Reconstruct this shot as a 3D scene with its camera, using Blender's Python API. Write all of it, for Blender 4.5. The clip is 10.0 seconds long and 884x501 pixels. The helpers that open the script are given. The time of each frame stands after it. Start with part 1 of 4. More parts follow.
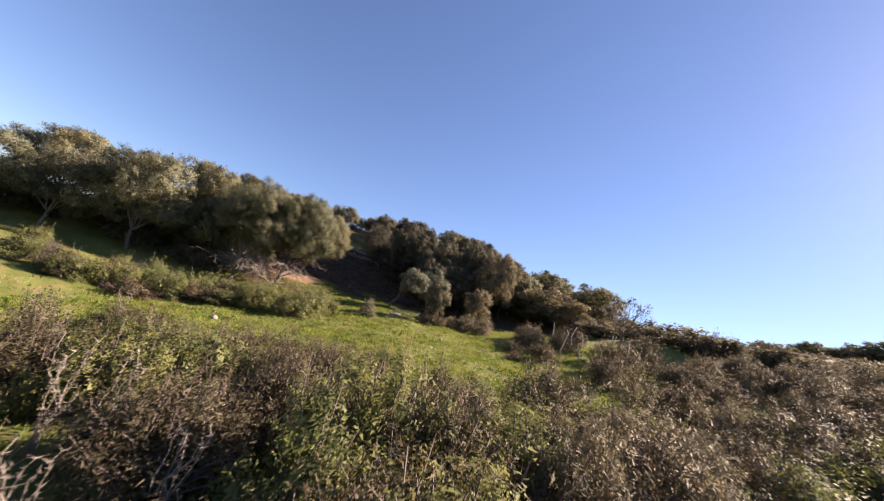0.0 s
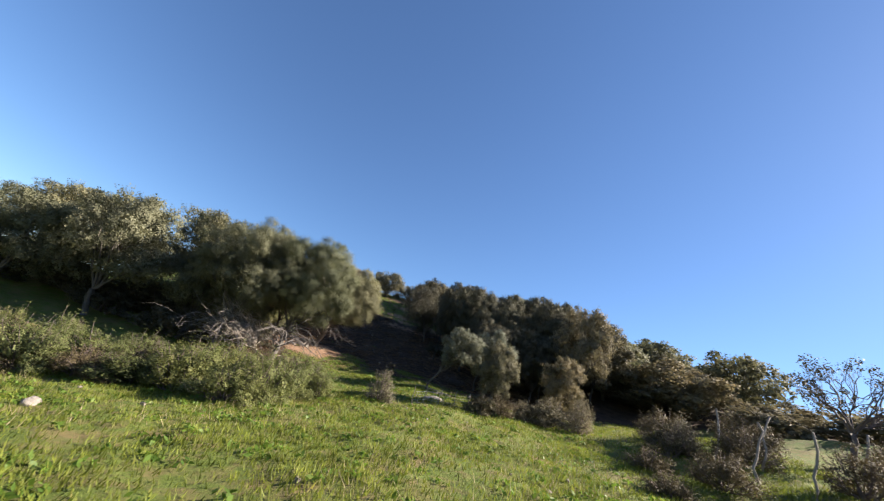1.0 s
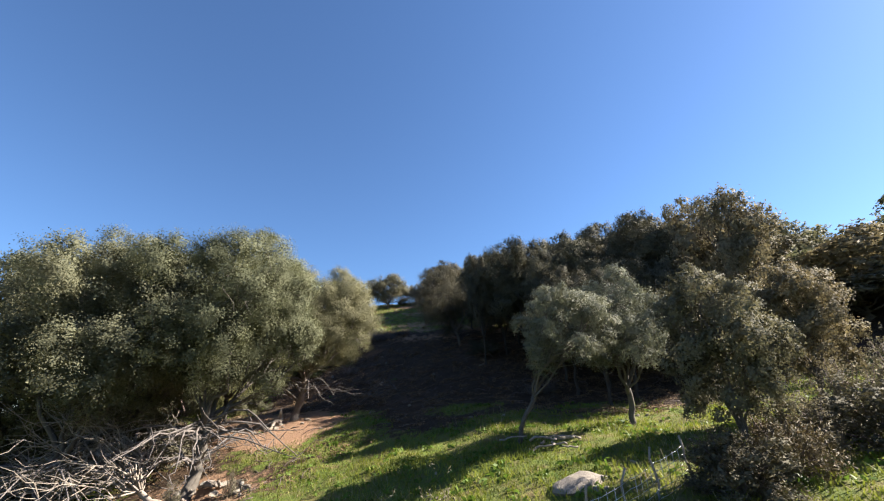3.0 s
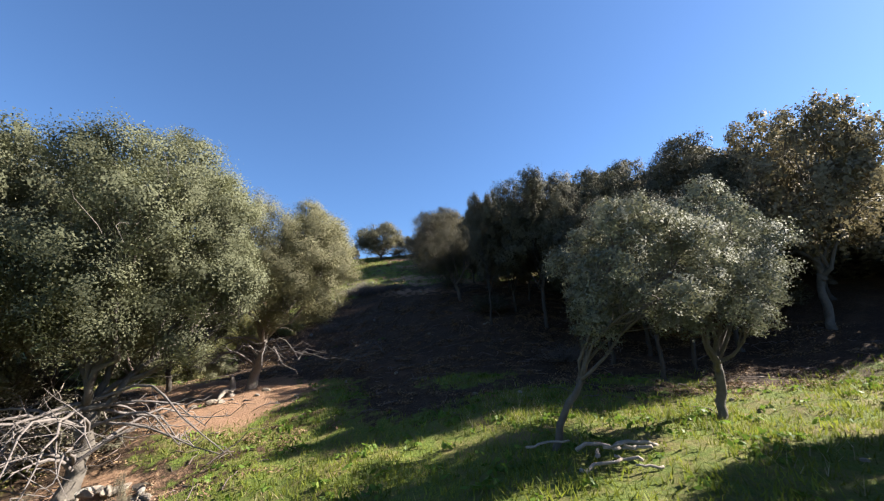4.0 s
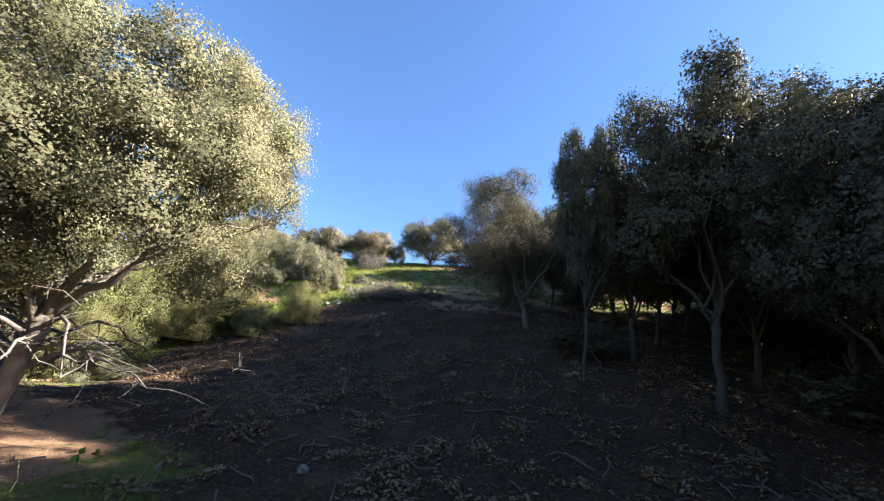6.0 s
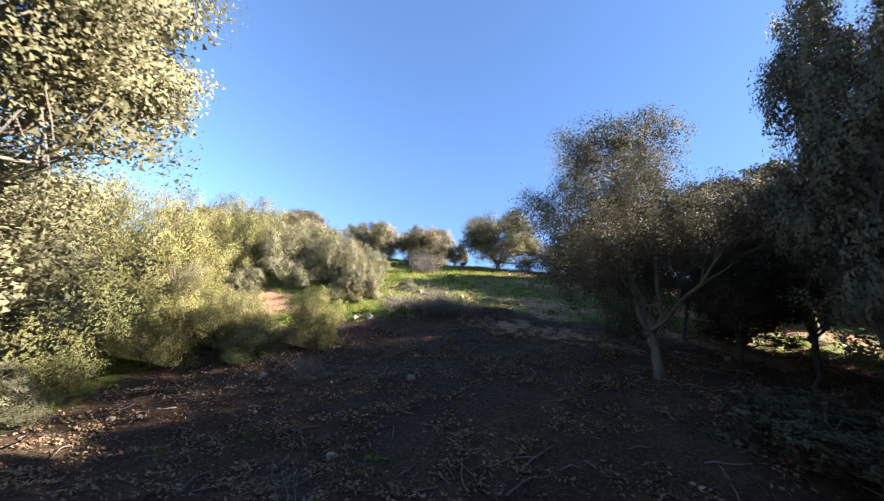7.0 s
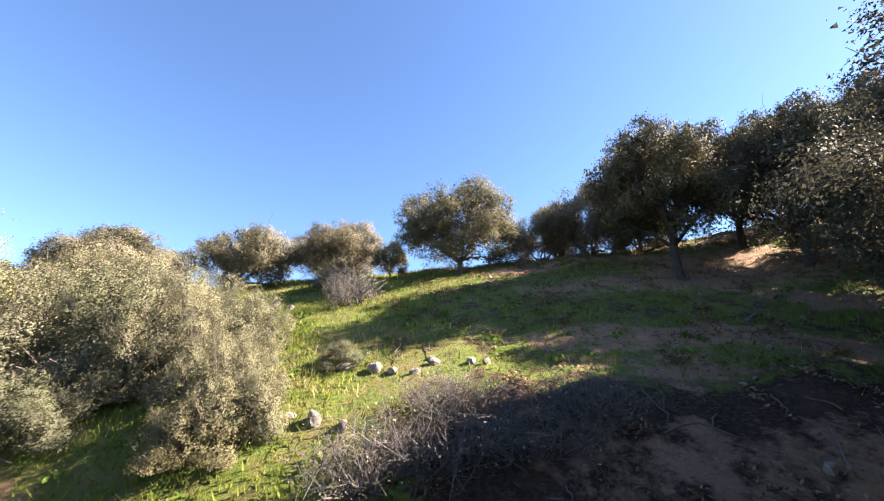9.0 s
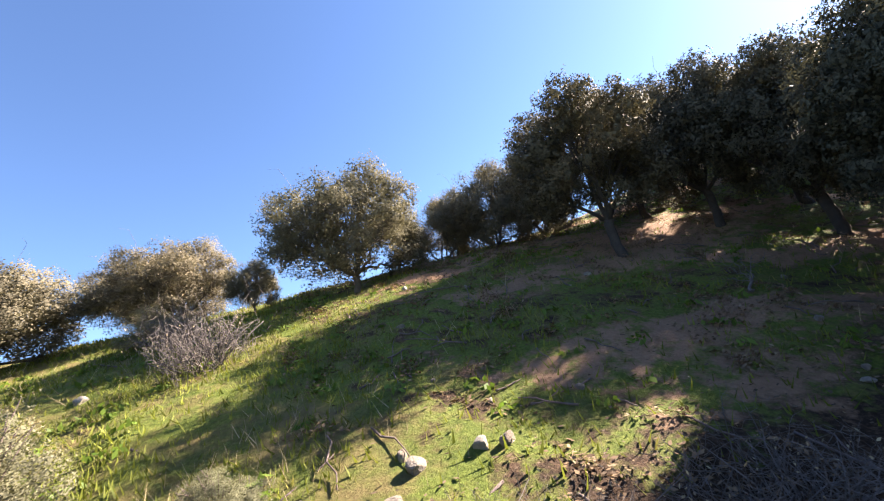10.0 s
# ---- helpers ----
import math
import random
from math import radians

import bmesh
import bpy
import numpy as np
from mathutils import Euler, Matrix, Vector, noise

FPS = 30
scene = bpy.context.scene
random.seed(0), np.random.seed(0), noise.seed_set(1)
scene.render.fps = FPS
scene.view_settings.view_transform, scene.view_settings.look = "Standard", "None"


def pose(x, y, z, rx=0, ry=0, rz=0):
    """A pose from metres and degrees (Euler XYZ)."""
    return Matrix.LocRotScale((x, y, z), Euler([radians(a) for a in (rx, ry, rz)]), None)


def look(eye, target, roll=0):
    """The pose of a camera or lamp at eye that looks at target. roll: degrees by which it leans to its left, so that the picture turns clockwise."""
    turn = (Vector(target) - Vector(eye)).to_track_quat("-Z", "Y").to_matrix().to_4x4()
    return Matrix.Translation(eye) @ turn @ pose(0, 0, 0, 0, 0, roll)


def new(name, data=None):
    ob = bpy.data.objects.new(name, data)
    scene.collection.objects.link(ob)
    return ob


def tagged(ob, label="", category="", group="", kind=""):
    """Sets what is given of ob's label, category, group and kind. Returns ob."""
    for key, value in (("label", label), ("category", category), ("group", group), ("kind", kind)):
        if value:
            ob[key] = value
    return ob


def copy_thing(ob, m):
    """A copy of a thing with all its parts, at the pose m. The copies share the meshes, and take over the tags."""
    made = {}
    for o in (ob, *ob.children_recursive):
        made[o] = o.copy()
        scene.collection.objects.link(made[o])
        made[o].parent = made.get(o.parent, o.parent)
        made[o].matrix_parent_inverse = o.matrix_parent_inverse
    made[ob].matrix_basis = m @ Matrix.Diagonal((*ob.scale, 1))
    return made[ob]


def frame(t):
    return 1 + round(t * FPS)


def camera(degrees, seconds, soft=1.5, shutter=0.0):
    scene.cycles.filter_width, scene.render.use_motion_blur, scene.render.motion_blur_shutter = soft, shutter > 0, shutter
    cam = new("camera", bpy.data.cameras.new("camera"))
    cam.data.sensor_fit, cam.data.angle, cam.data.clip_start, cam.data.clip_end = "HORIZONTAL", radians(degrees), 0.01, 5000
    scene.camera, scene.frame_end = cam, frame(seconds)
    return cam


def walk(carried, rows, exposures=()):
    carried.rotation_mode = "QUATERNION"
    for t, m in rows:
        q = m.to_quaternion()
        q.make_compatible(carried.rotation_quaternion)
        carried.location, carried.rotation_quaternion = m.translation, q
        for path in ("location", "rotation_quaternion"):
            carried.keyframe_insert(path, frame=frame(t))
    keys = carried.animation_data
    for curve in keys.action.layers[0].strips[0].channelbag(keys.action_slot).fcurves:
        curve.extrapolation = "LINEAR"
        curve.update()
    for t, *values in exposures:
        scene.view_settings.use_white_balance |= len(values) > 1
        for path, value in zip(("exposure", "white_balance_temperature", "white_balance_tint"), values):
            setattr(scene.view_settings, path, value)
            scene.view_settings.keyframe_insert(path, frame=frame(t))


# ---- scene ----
cam = camera(96.0, 10.0, 1.15, 0.08)
PATH = [
    (0, (-3.13, -28.306, -1.081), (-2.741, -26.383, -0.691), 18.5),
    (0.5, (-1.635, -23.947, -0.792), (-1.434, -22.022, -0.288), 18.2),
    (1, (-0.693, -20.016, -0.891), (-0.739, -18.136, -0.209), 18.7),
    (1.5, (-0.264, -16.758, -0.681), (-0.539, -14.944, 0.115), 19.5),
    (2, (-0.285, -14.013, -0.238), (-0.617, -12.206, 0.55), 17.8),
    (2.5, (-0.718, -11.634, 0.081), (-0.965, -9.814, 0.872), 10.4),
    (3, (-1.305, -9.694, 0.377), (-1.305, -7.818, 1.068), -2.8),
    (3.2, (-1.41, -9.008, 0.491), (-1.378, -7.109, 1.119), -3.0),
    (4.3, (-1.126, -5.075, 0.706), (-1.167, -3.136, 1.191), -1.2),
    (4.5, (-1.032, -4.32, 0.676), (-1.095, -2.387, 1.185), -0.6),
    (5, (-0.924, -2.275, 0.585), (-1.034, -0.366, 1.169), 0.5),
    (5.5, (-0.808, -0.361, 0.801), (-1.018, 1.528, 1.425), 3.5),
    (6, (-0.813, 1.495, 1.126), (-1.212, 3.347, 1.768), 9.1),
    (6.2, (-0.888, 2.18, 1.255), (-1.366, 4.008, 1.911), 9.9),
    (7.3, (-2.313, 6.63, 2.787), (-3.063, 8.389, 3.37), 14.0),
    (7.5, (-2.736, 7.301, 3.074), (-3.478, 9.067, 3.651), 13.4),
    (8, (-3.663, 8.693, 3.663), (-4.357, 10.49, 4.199), 8.5),
    (8.5, (-4.492, 10.002, 4.126), (-5.106, 11.819, 4.694), 4.2),
    (9, (-5.381, 11.321, 4.718), (-5.58, 13.223, 5.302), -1.3),
    (9.5, (-6.105, 12.623, 5.205), (-5.931, 14.532, 5.775), -8.1),
    (10, (-6.461, 13.943, 5.557), (-5.942, 15.803, 6.078), -15.1),
]
EXPOSURES = [(0, 2.2, 7000, 26), (0.5, 2.05, 6350, 13), (1.0, 2.1, 6200, 11), (2.5, 2.2, 6150, 10), (3.2, 2.28, 6050, 10), (4.4, 2.4, 6000, 10), (5.5, 2.88, 6000, 10), (7.0, 3.1, 6350, 12), (8.5, 3.1, 6450, 14), (10, 3.0, 6600, 18)]
walk(cam, [(t, look(eye, target, roll)) for t, eye, target, roll in PATH], EXPOSURES)

# ---- light ----
SUN_AZIMUTH, SUN_HEIGHT = radians(80), radians(34)
world = bpy.data.worlds.new("world")
scene.world = world
world.use_nodes = True
sky = world.node_tree.nodes.new("ShaderNodeTexSky")
sky.sky_type, sky.sun_disc = "NISHITA", False
sky.sun_elevation, sky.sun_rotation = SUN_HEIGHT, SUN_AZIMUTH
sky.altitude, sky.air_density, sky.dust_density, sky.ozone_density = 300, 1.0, 0.3, 6.0
world.node_tree.links.new(sky.outputs[0], world.node_tree.nodes["Background"].inputs[0])
world.node_tree.nodes["Background"].inputs[1].default_value = 0.042
sun_way = Vector((math.sin(SUN_AZIMUTH) * math.cos(SUN_HEIGHT), math.cos(SUN_AZIMUTH) * math.cos(SUN_HEIGHT), math.sin(SUN_HEIGHT)))
sun = new("sun", bpy.data.lights.new("sun", "SUN"))
sun.data.energy, sun.data.angle, sun.data.color = 5.0, radians(0.6), (1.0, 0.88, 0.72)
sun.matrix_world = look(sun_way * 200, (0, 0, 0))



# ---- shape of the ground ----
def bend(v, keys, values):
    """A smooth profile through the given heights."""
    v = np.asarray(v, float)
    return (np.interp(v - 1.2, keys, values) + 2 * np.interp(v, keys, values) + np.interp(v + 1.2, keys, values)) / 4


def step(v, a, b):
    u = np.clip((np.asarray(v, float) - a) / (b - a), 0, 1)
    return u * u * (3 - 2 * u)


def ripple(x, y):
    return (0.05 * np.sin(1.9 * x + 0.7 * y + 1.1) * np.sin(1.3 * y - 0.6 * x) + 0.03 * np.sin(4.1 * x + 2.0) * np.sin(3.7 * y + 1.6 * x)
            + 0.02 * np.sin(7.3 * x - 2.2 * y) * np.sin(6.1 * y + 0.4))


def ground_height(x, y):
    """The valley floor that climbs ahead, a bank on the right and a fall to the left."""
    x, y = np.asarray(x, float), np.asarray(y, float)
    floor_line = bend(y, (-60, -29, -20, -13, -8, -5, 0, 3, 5, 7, 9, 12, 15, 17.3, 18.7, 21, 23.2, 25, 28, 32, 45, 80, 160),
                      (-4.2, -3.1, -2.6, -2.0, -1.55, -1.1, -0.52, -0.2, 0.12, 0.68, 1.4, 2.7, 3.75, 4.8, 5.5, 6.75, 7.9, 8.6, 9.3, 9.7, 9.6, 7, 2))
    floor_line = floor_line + (bend(y, (-60, 10, 40, 90), (-2.0, 0.5, 4.0, 4.0)) - floor_line) * step(x, 12, 34)
    floor_line = floor_line + (-3.0 - floor_line) * step(-x, 19, 38)
    left = np.interp(y, (-30, -2, 1, 4, 7, 10, 13, 16, 21, 26), (0.16, 0.19, 0.15, 0.06, 0.08, 0.17, 0.12, 0.0, 0.02, 0.06))
    right = np.interp(y, (-30, -5, 0, 6, 10, 14, 18, 21, 24), (0.10, 0.09, 0.02, 0.02, 0.05, 0.02, 0.02, 0.05, 0.14))
    rise = np.interp(y, (-30, -15, -6, 0, 9, 14, 20, 26), (0.16, 0.20, 0.22, 0.20, 0.20, 0.14, 0.16, 0.20))
    rise = rise + (0.34 - rise) * step(x, 13, 28)
    near = np.log1p(np.exp(np.clip(1.6 * (x - 5.5), -30, 60))) / 1.6
    bank = rise * np.minimum(near, 11) + 0.06 * np.clip(x - 14, 0, 21) + 0.12 * np.clip(x - 35, 0, 55) - 0.05 * np.clip(x - 90, 0, 400)
    cross = -left * np.clip(-x, 0, 11) + right * np.clip(x, 0, 9)
    height = floor_line + bank + cross
    far_side = -4.51 + 0.2703 * np.clip(x, 0, 82) - 0.0848 * np.clip(y, -40, 60)
    height = height + (far_side - height) * step(x, 20, 36)
    return height + ripple(x, y) * step(60 - np.hypot(x, y), 0, 20)


# ---- materials ----
def material(name, rough=0.8):
    m = bpy.data.materials.new(name)
    m.use_nodes = True
    nodes, links = m.node_tree.nodes, m.node_tree.links
    shader = nodes["Principled BSDF"]
    shader.inputs["Roughness"].default_value = rough
    return m, nodes, links, shader


def noise_node(nodes, links, scale, detail=4.0, vector=None, rough=0.6):
    n = nodes.new("ShaderNodeTexNoise")
    n.inputs["Scale"].default_value, n.inputs["Detail"].default_value, n.inputs["Roughness"].default_value = scale, detail, rough
    if vector is not None:
        links.new(vector, n.inputs["Vector"])
    return n.outputs["Fac"]


def ramp(nodes, links, fac, stops):
    r = nodes.new("ShaderNodeValToRGB")
    while len(r.color_ramp.elements) < len(stops):
        r.color_ramp.elements.new(0.5)
    for e, (place, colour) in zip(r.color_ramp.elements, stops):
        e.position, e.color = place, (*colour, 1)
    links.new(fac, r.inputs[0])
    return r.outputs[0]


def mix(nodes, links, fac, a, b, blend="MIX"):
    n = nodes.new("ShaderNodeMix")
    n.data_type, n.blend_type = "RGBA", blend
    for socket, value in ((n.inputs[0], fac), (n.inputs[6], a), (n.inputs[7], b)):
        if isinstance(value, bpy.types.NodeSocket):
            links.new(value, socket)
        elif isinstance(value, (int, float)):
            socket.default_value = value
        else:
            socket.default_value = (*value, 1)
    return n.outputs[2]


def bump(nodes, links, shader, height, strength=0.5, distance=0.02):
    b = nodes.new("ShaderNodeBump")
    b.inputs["Strength"].default_value, b.inputs["Distance"].default_value = strength, distance
    links.new(height, b.inputs["Height"])
    links.new(b.outputs[0], shader.inputs["Normal"])


def leaf_material(name, dark, light, dry, rough=0.66, through_light=0.18, patchy=0.0, sheen=0.16):
    """Small leaves: a colour of its own for each leaf, a tone for each plant, and some light that comes through."""
    m, nodes, links, shader = material(name, rough)
    island = nodes.new("ShaderNodeNewGeometry").outputs["Random Per Island"]
    info = nodes.new("ShaderNodeObjectInfo").outputs["Random"]
    leaf = ramp(nodes, links, island, ((0.0, dark), (0.55, light), (0.95, light), (1.0, dry)))
    place = nodes.new("ShaderNodeTexCoord").outputs["Object"]
    patch = noise_node(nodes, links, 0.9, 2, place)
    soft = nodes.new("ShaderNodeMath")
    soft.operation, soft.inputs[1].default_value = "MULTIPLY", 0.35
    links.new(patch, soft.inputs[0])
    toned = mix(nodes, links, soft.outputs[0], leaf, dry)
    whole = ramp(nodes, links, info, ((0.0, (0.8, 0.85, 0.8)), (0.5, (1, 1, 1)), (1.0, (1.15, 1.08, 0.95))))
    colour = mix(nodes, links, 1.0, toned, whole, "MULTIPLY")
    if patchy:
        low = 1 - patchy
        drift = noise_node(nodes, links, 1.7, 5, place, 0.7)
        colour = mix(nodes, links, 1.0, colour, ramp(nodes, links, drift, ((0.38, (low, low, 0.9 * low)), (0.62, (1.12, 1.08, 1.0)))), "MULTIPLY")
    links.new(colour, shader.inputs["Base Color"])
    shader.inputs["Specular IOR Level"].default_value = sheen
    glow = nodes.new("ShaderNodeBsdfTranslucent")
    links.new(mix(nodes, links, 1.0, colour, (1.12, 1.12, 0.92), "MULTIPLY"), glow.inputs["Color"])
    both = nodes.new("ShaderNodeMixShader")
    both.inputs[0].default_value = through_light
    links.new(shader.outputs[0], both.inputs[1])
    links.new(glow.outputs[0], both.inputs[2])
    links.new(both.outputs[0], nodes["Material Output"].inputs["Surface"])
    return m


def bark_material(name, dark, light):
    m, nodes, links, shader = material(name, 0.9)
    place = nodes.new("ShaderNodeTexCoord").outputs["Object"]
    grain = noise_node(nodes, links, 9, 6, place, 0.7)
    stain = noise_node(nodes, links, 1.6, 3, place)
    colour = ramp(nodes, links, grain, ((0.3, dark), (0.7, light)))
    colour = mix(nodes, links, stain, colour, tuple(0.5 * (a + b) for a, b in zip(dark, light)))
    links.new(colour, shader.inputs["Base Color"])
    bump(nodes, links, shader, noise_node(nodes, links, 28, 5, place, 0.7), 0.8, 0.02)
    return m


OAK_LEAF = leaf_material("oak_leaves", (0.082, 0.086, 0.052), (0.142, 0.142, 0.090), (0.20, 0.185, 0.125), 0.75, 0.28, 0.0, 0.1)
GREY_LEAF = leaf_material("grey_green_leaves", (0.088, 0.082, 0.058), (0.158, 0.142, 0.098), (0.23, 0.19, 0.14), 0.75, 0.28, 0.0, 0.1)
SILVER_LEAF = leaf_material("silver_oak_leaves", (0.078, 0.088, 0.062), (0.15, 0.158, 0.12), (0.21, 0.20, 0.15), 0.72, 0.2, 0.0, 0.12)
# The next two are darker oak leaves: the wood's shade is in their colour.
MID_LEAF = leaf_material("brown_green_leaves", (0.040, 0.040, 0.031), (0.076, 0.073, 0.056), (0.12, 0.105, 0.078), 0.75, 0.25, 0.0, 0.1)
SHADED_LEAF = leaf_material("shaded_leaves", (0.042, 0.043, 0.031), (0.082, 0.079, 0.056), (0.13, 0.108, 0.075), 0.75, 0.13, 0.0, 0.1)
BUSH_LEAF = leaf_material("bush_leaves", (0.105, 0.112, 0.044), (0.172, 0.176, 0.075), (0.25, 0.21, 0.11), 0.7, 0.4)
BUSH_GREY_LEAF = leaf_material("pale_bush_leaves", (0.09, 0.093, 0.056), (0.152, 0.148, 0.092), (0.21, 0.185, 0.125), 0.7, 0.3)
GREEN_LEAF = leaf_material("green_scrub_leaves", (0.070, 0.090, 0.030), (0.135, 0.155, 0.055), (0.21, 0.19, 0.09), 0.62, 0.4)
HEATH_LEAF = leaf_material("heath_leaves", (0.040, 0.037, 0.020), (0.080, 0.069, 0.037), (0.14, 0.098, 0.066))
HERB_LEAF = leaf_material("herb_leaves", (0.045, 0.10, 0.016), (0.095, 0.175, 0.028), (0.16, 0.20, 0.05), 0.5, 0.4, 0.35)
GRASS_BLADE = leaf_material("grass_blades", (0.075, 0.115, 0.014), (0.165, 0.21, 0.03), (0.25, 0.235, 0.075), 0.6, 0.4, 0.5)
STRAW = leaf_material("dry_stems", (0.16, 0.125, 0.075), (0.30, 0.25, 0.155), (0.40, 0.35, 0.24), 0.8, 0.1)
LITTER = leaf_material("dead_leaves", (0.042, 0.027, 0.017), (0.10, 0.066, 0.043), (0.19, 0.145, 0.10), 0.85, 0.05)
DRY_LITTER = leaf_material("dry_leaves", (0.07, 0.042, 0.024), (0.165, 0.108, 0.062), (0.30, 0.22, 0.14), 0.8, 0.08)
BARK = bark_material("bark", (0.04, 0.033, 0.027), (0.135, 0.118, 0.098))
PALE_BARK = bark_material("pale_bark", (0.085, 0.07, 0.058), (0.24, 0.205, 0.17))
PALE_WOOD = bark_material("bleached_wood", (0.13, 0.105, 0.085), (0.35, 0.30, 0.25))
# Bark of the shaded wood, its shade put into the colour.
SHADED_BARK = bark_material("shaded_bark", (0.018, 0.015, 0.013), (0.065, 0.056, 0.047))
GREY_TWIG = bark_material("weathered_twigs", (0.055, 0.046, 0.041), (0.185, 0.16, 0.148))
TWIG = bark_material("twigs", (0.058, 0.042, 0.037), (0.17, 0.128, 0.115))


def stone_material():
    m, nodes, links, shader = material("stone", 0.85)
    place = nodes.new("ShaderNodeTexCoord").outputs["Object"]
    info = nodes.new("ShaderNodeObjectInfo").outputs["Random"]
    base = ramp(nodes, links, noise_node(nodes, links, 5, 7, place, 0.7), ((0.25, (0.055, 0.047, 0.038)), (0.55, (0.17, 0.148, 0.123)), (0.75, (0.32, 0.29, 0.25))))
    lichen = ramp(nodes, links, noise_node(nodes, links, 2.2, 5, place), ((0.52, (0, 0, 0)), (0.62, (1, 1, 1))))
    base = mix(nodes, links, lichen, base, (0.30, 0.28, 0.17))
    links.new(mix(nodes, links, 0.5, base, ramp(nodes, links, info, ((0, (0.16, 0.115, 0.08)), (0.7, (0.22, 0.19, 0.16)), (1, (0.33, 0.31, 0.28))))), shader.inputs["Base Color"])
    bump(nodes, links, shader, noise_node(nodes, links, 16, 8, place, 0.7), 0.8, 0.03)
    return m


STONE = stone_material()


def ground_material():
    """Grass, red soil and leaf litter; the mesh says how bare the soil lies."""
    m, nodes, links, shader = material("ground", 0.95)
    place = nodes.new("ShaderNodeNewGeometry").outputs["Position"]
    bare = nodes.new("ShaderNodeAttribute")
    bare.attribute_name = "bare"
    litter = nodes.new("ShaderNodeAttribute")
    litter.attribute_name = "litter"
    fine, mid, wide = noise_node(nodes, links, 22, 6, place, 0.75), noise_node(nodes, links, 3.2, 5, place, 0.65), noise_node(nodes, links, 0.55, 4, place)
    grass = ramp(nodes, links, fine, ((0.25, (0.030, 0.050, 0.009)), (0.55, (0.11, 0.145, 0.024)), (0.8, (0.21, 0.21, 0.065))))
    grass = mix(nodes, links, ramp(nodes, links, mid, ((0.45, (0, 0, 0)), (0.7, (1, 1, 1)))), grass, (0.155, 0.125, 0.05))
    soil = ramp(nodes, links, fine, ((0.2, (0.12, 0.068, 0.043)), (0.5, (0.27, 0.162, 0.102)), (0.8, (0.42, 0.29, 0.20))))
    soil = mix(nodes, links, ramp(nodes, links, mid, ((0.4, (0, 0, 0)), (0.75, (1, 1, 1)))), soil, (0.26, 0.165, 0.105))
    # Litter tones set darker than dead leaves, to deepen the shade under the wood.
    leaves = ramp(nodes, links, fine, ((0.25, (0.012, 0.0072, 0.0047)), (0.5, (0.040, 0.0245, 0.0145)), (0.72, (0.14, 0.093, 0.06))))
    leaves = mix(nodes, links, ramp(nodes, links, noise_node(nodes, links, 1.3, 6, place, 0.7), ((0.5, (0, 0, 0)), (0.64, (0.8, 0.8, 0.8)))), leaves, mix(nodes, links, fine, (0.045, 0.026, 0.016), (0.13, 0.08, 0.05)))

    def masked(attribute, spread):
        add = nodes.new("ShaderNodeMath")
        add.operation = "ADD"
        links.new(attribute.outputs["Fac"], add.inputs[0])
        half = nodes.new("ShaderNodeMath")
        half.operation, half.inputs[1].default_value, half.inputs[2].default_value = "MULTIPLY_ADD", spread, -0.5 * spread
        links.new(mid, half.inputs[0])
        links.new(half.outputs[0], add.inputs[1])
        return ramp(nodes, links, add.outputs[0], ((0.40, (0, 0, 0)), (0.60, (1, 1, 1))))
    ochre = ramp(nodes, links, noise_node(nodes, links, 0.9, 6, place, 0.7), ((0.50, (0, 0, 0)), (0.66, (0.75, 0.75, 0.75))))
    grass = mix(nodes, links, ochre, grass, mix(nodes, links, fine, (0.11, 0.075, 0.035), (0.26, 0.19, 0.095)))
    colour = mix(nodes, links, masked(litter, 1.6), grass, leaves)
    colour = mix(nodes, links, masked(bare, 1.4), colour, soil)
    shade = ramp(nodes, links, wide, ((0.3, (0.8, 0.8, 0.8)), (0.7, (1.12, 1.1, 1.05))))
    links.new(mix(nodes, links, 1.0, colour, shade, "MULTIPLY"), shader.inputs["Base Color"])
    shader.inputs["Specular IOR Level"].default_value = 0.2
    bump(nodes, links, shader, noise_node(nodes, links, 14, 8, place, 0.75), 1.0, 0.06)
    return m


GROUND = ground_material()


# ---- mesh helpers ----
def mesh_from(name, verts, faces, smooth=False):
    """A mesh from arrays of corners and of faces that all have the same number of corners."""
    verts, faces = np.asarray(verts, np.float32), np.asarray(faces, np.int32)
    me = bpy.data.meshes.new(name)
    n, k = faces.shape
    me.vertices.add(len(verts))
    me.vertices.foreach_set("co", verts.ravel())
    me.loops.add(n * k)
    me.loops.foreach_set("vertex_index", faces.ravel())
    me.polygons.add(n)
    me.polygons.foreach_set("loop_start", np.arange(0, n * k, k, dtype=np.int32))
    if smooth:
        me.polygons.foreach_set("use_smooth", np.ones(n, bool))
    me.update(calc_edges=True)
    return me


def part(name, me, mat, parent=None, label=""):
    """One mesh object, under a thing or a part of one."""
    if not me.materials:
        me.materials.append(mat)
    ob = new(name, me)
    if parent is not None:
        ob.parent = parent
    return tagged(ob, label)


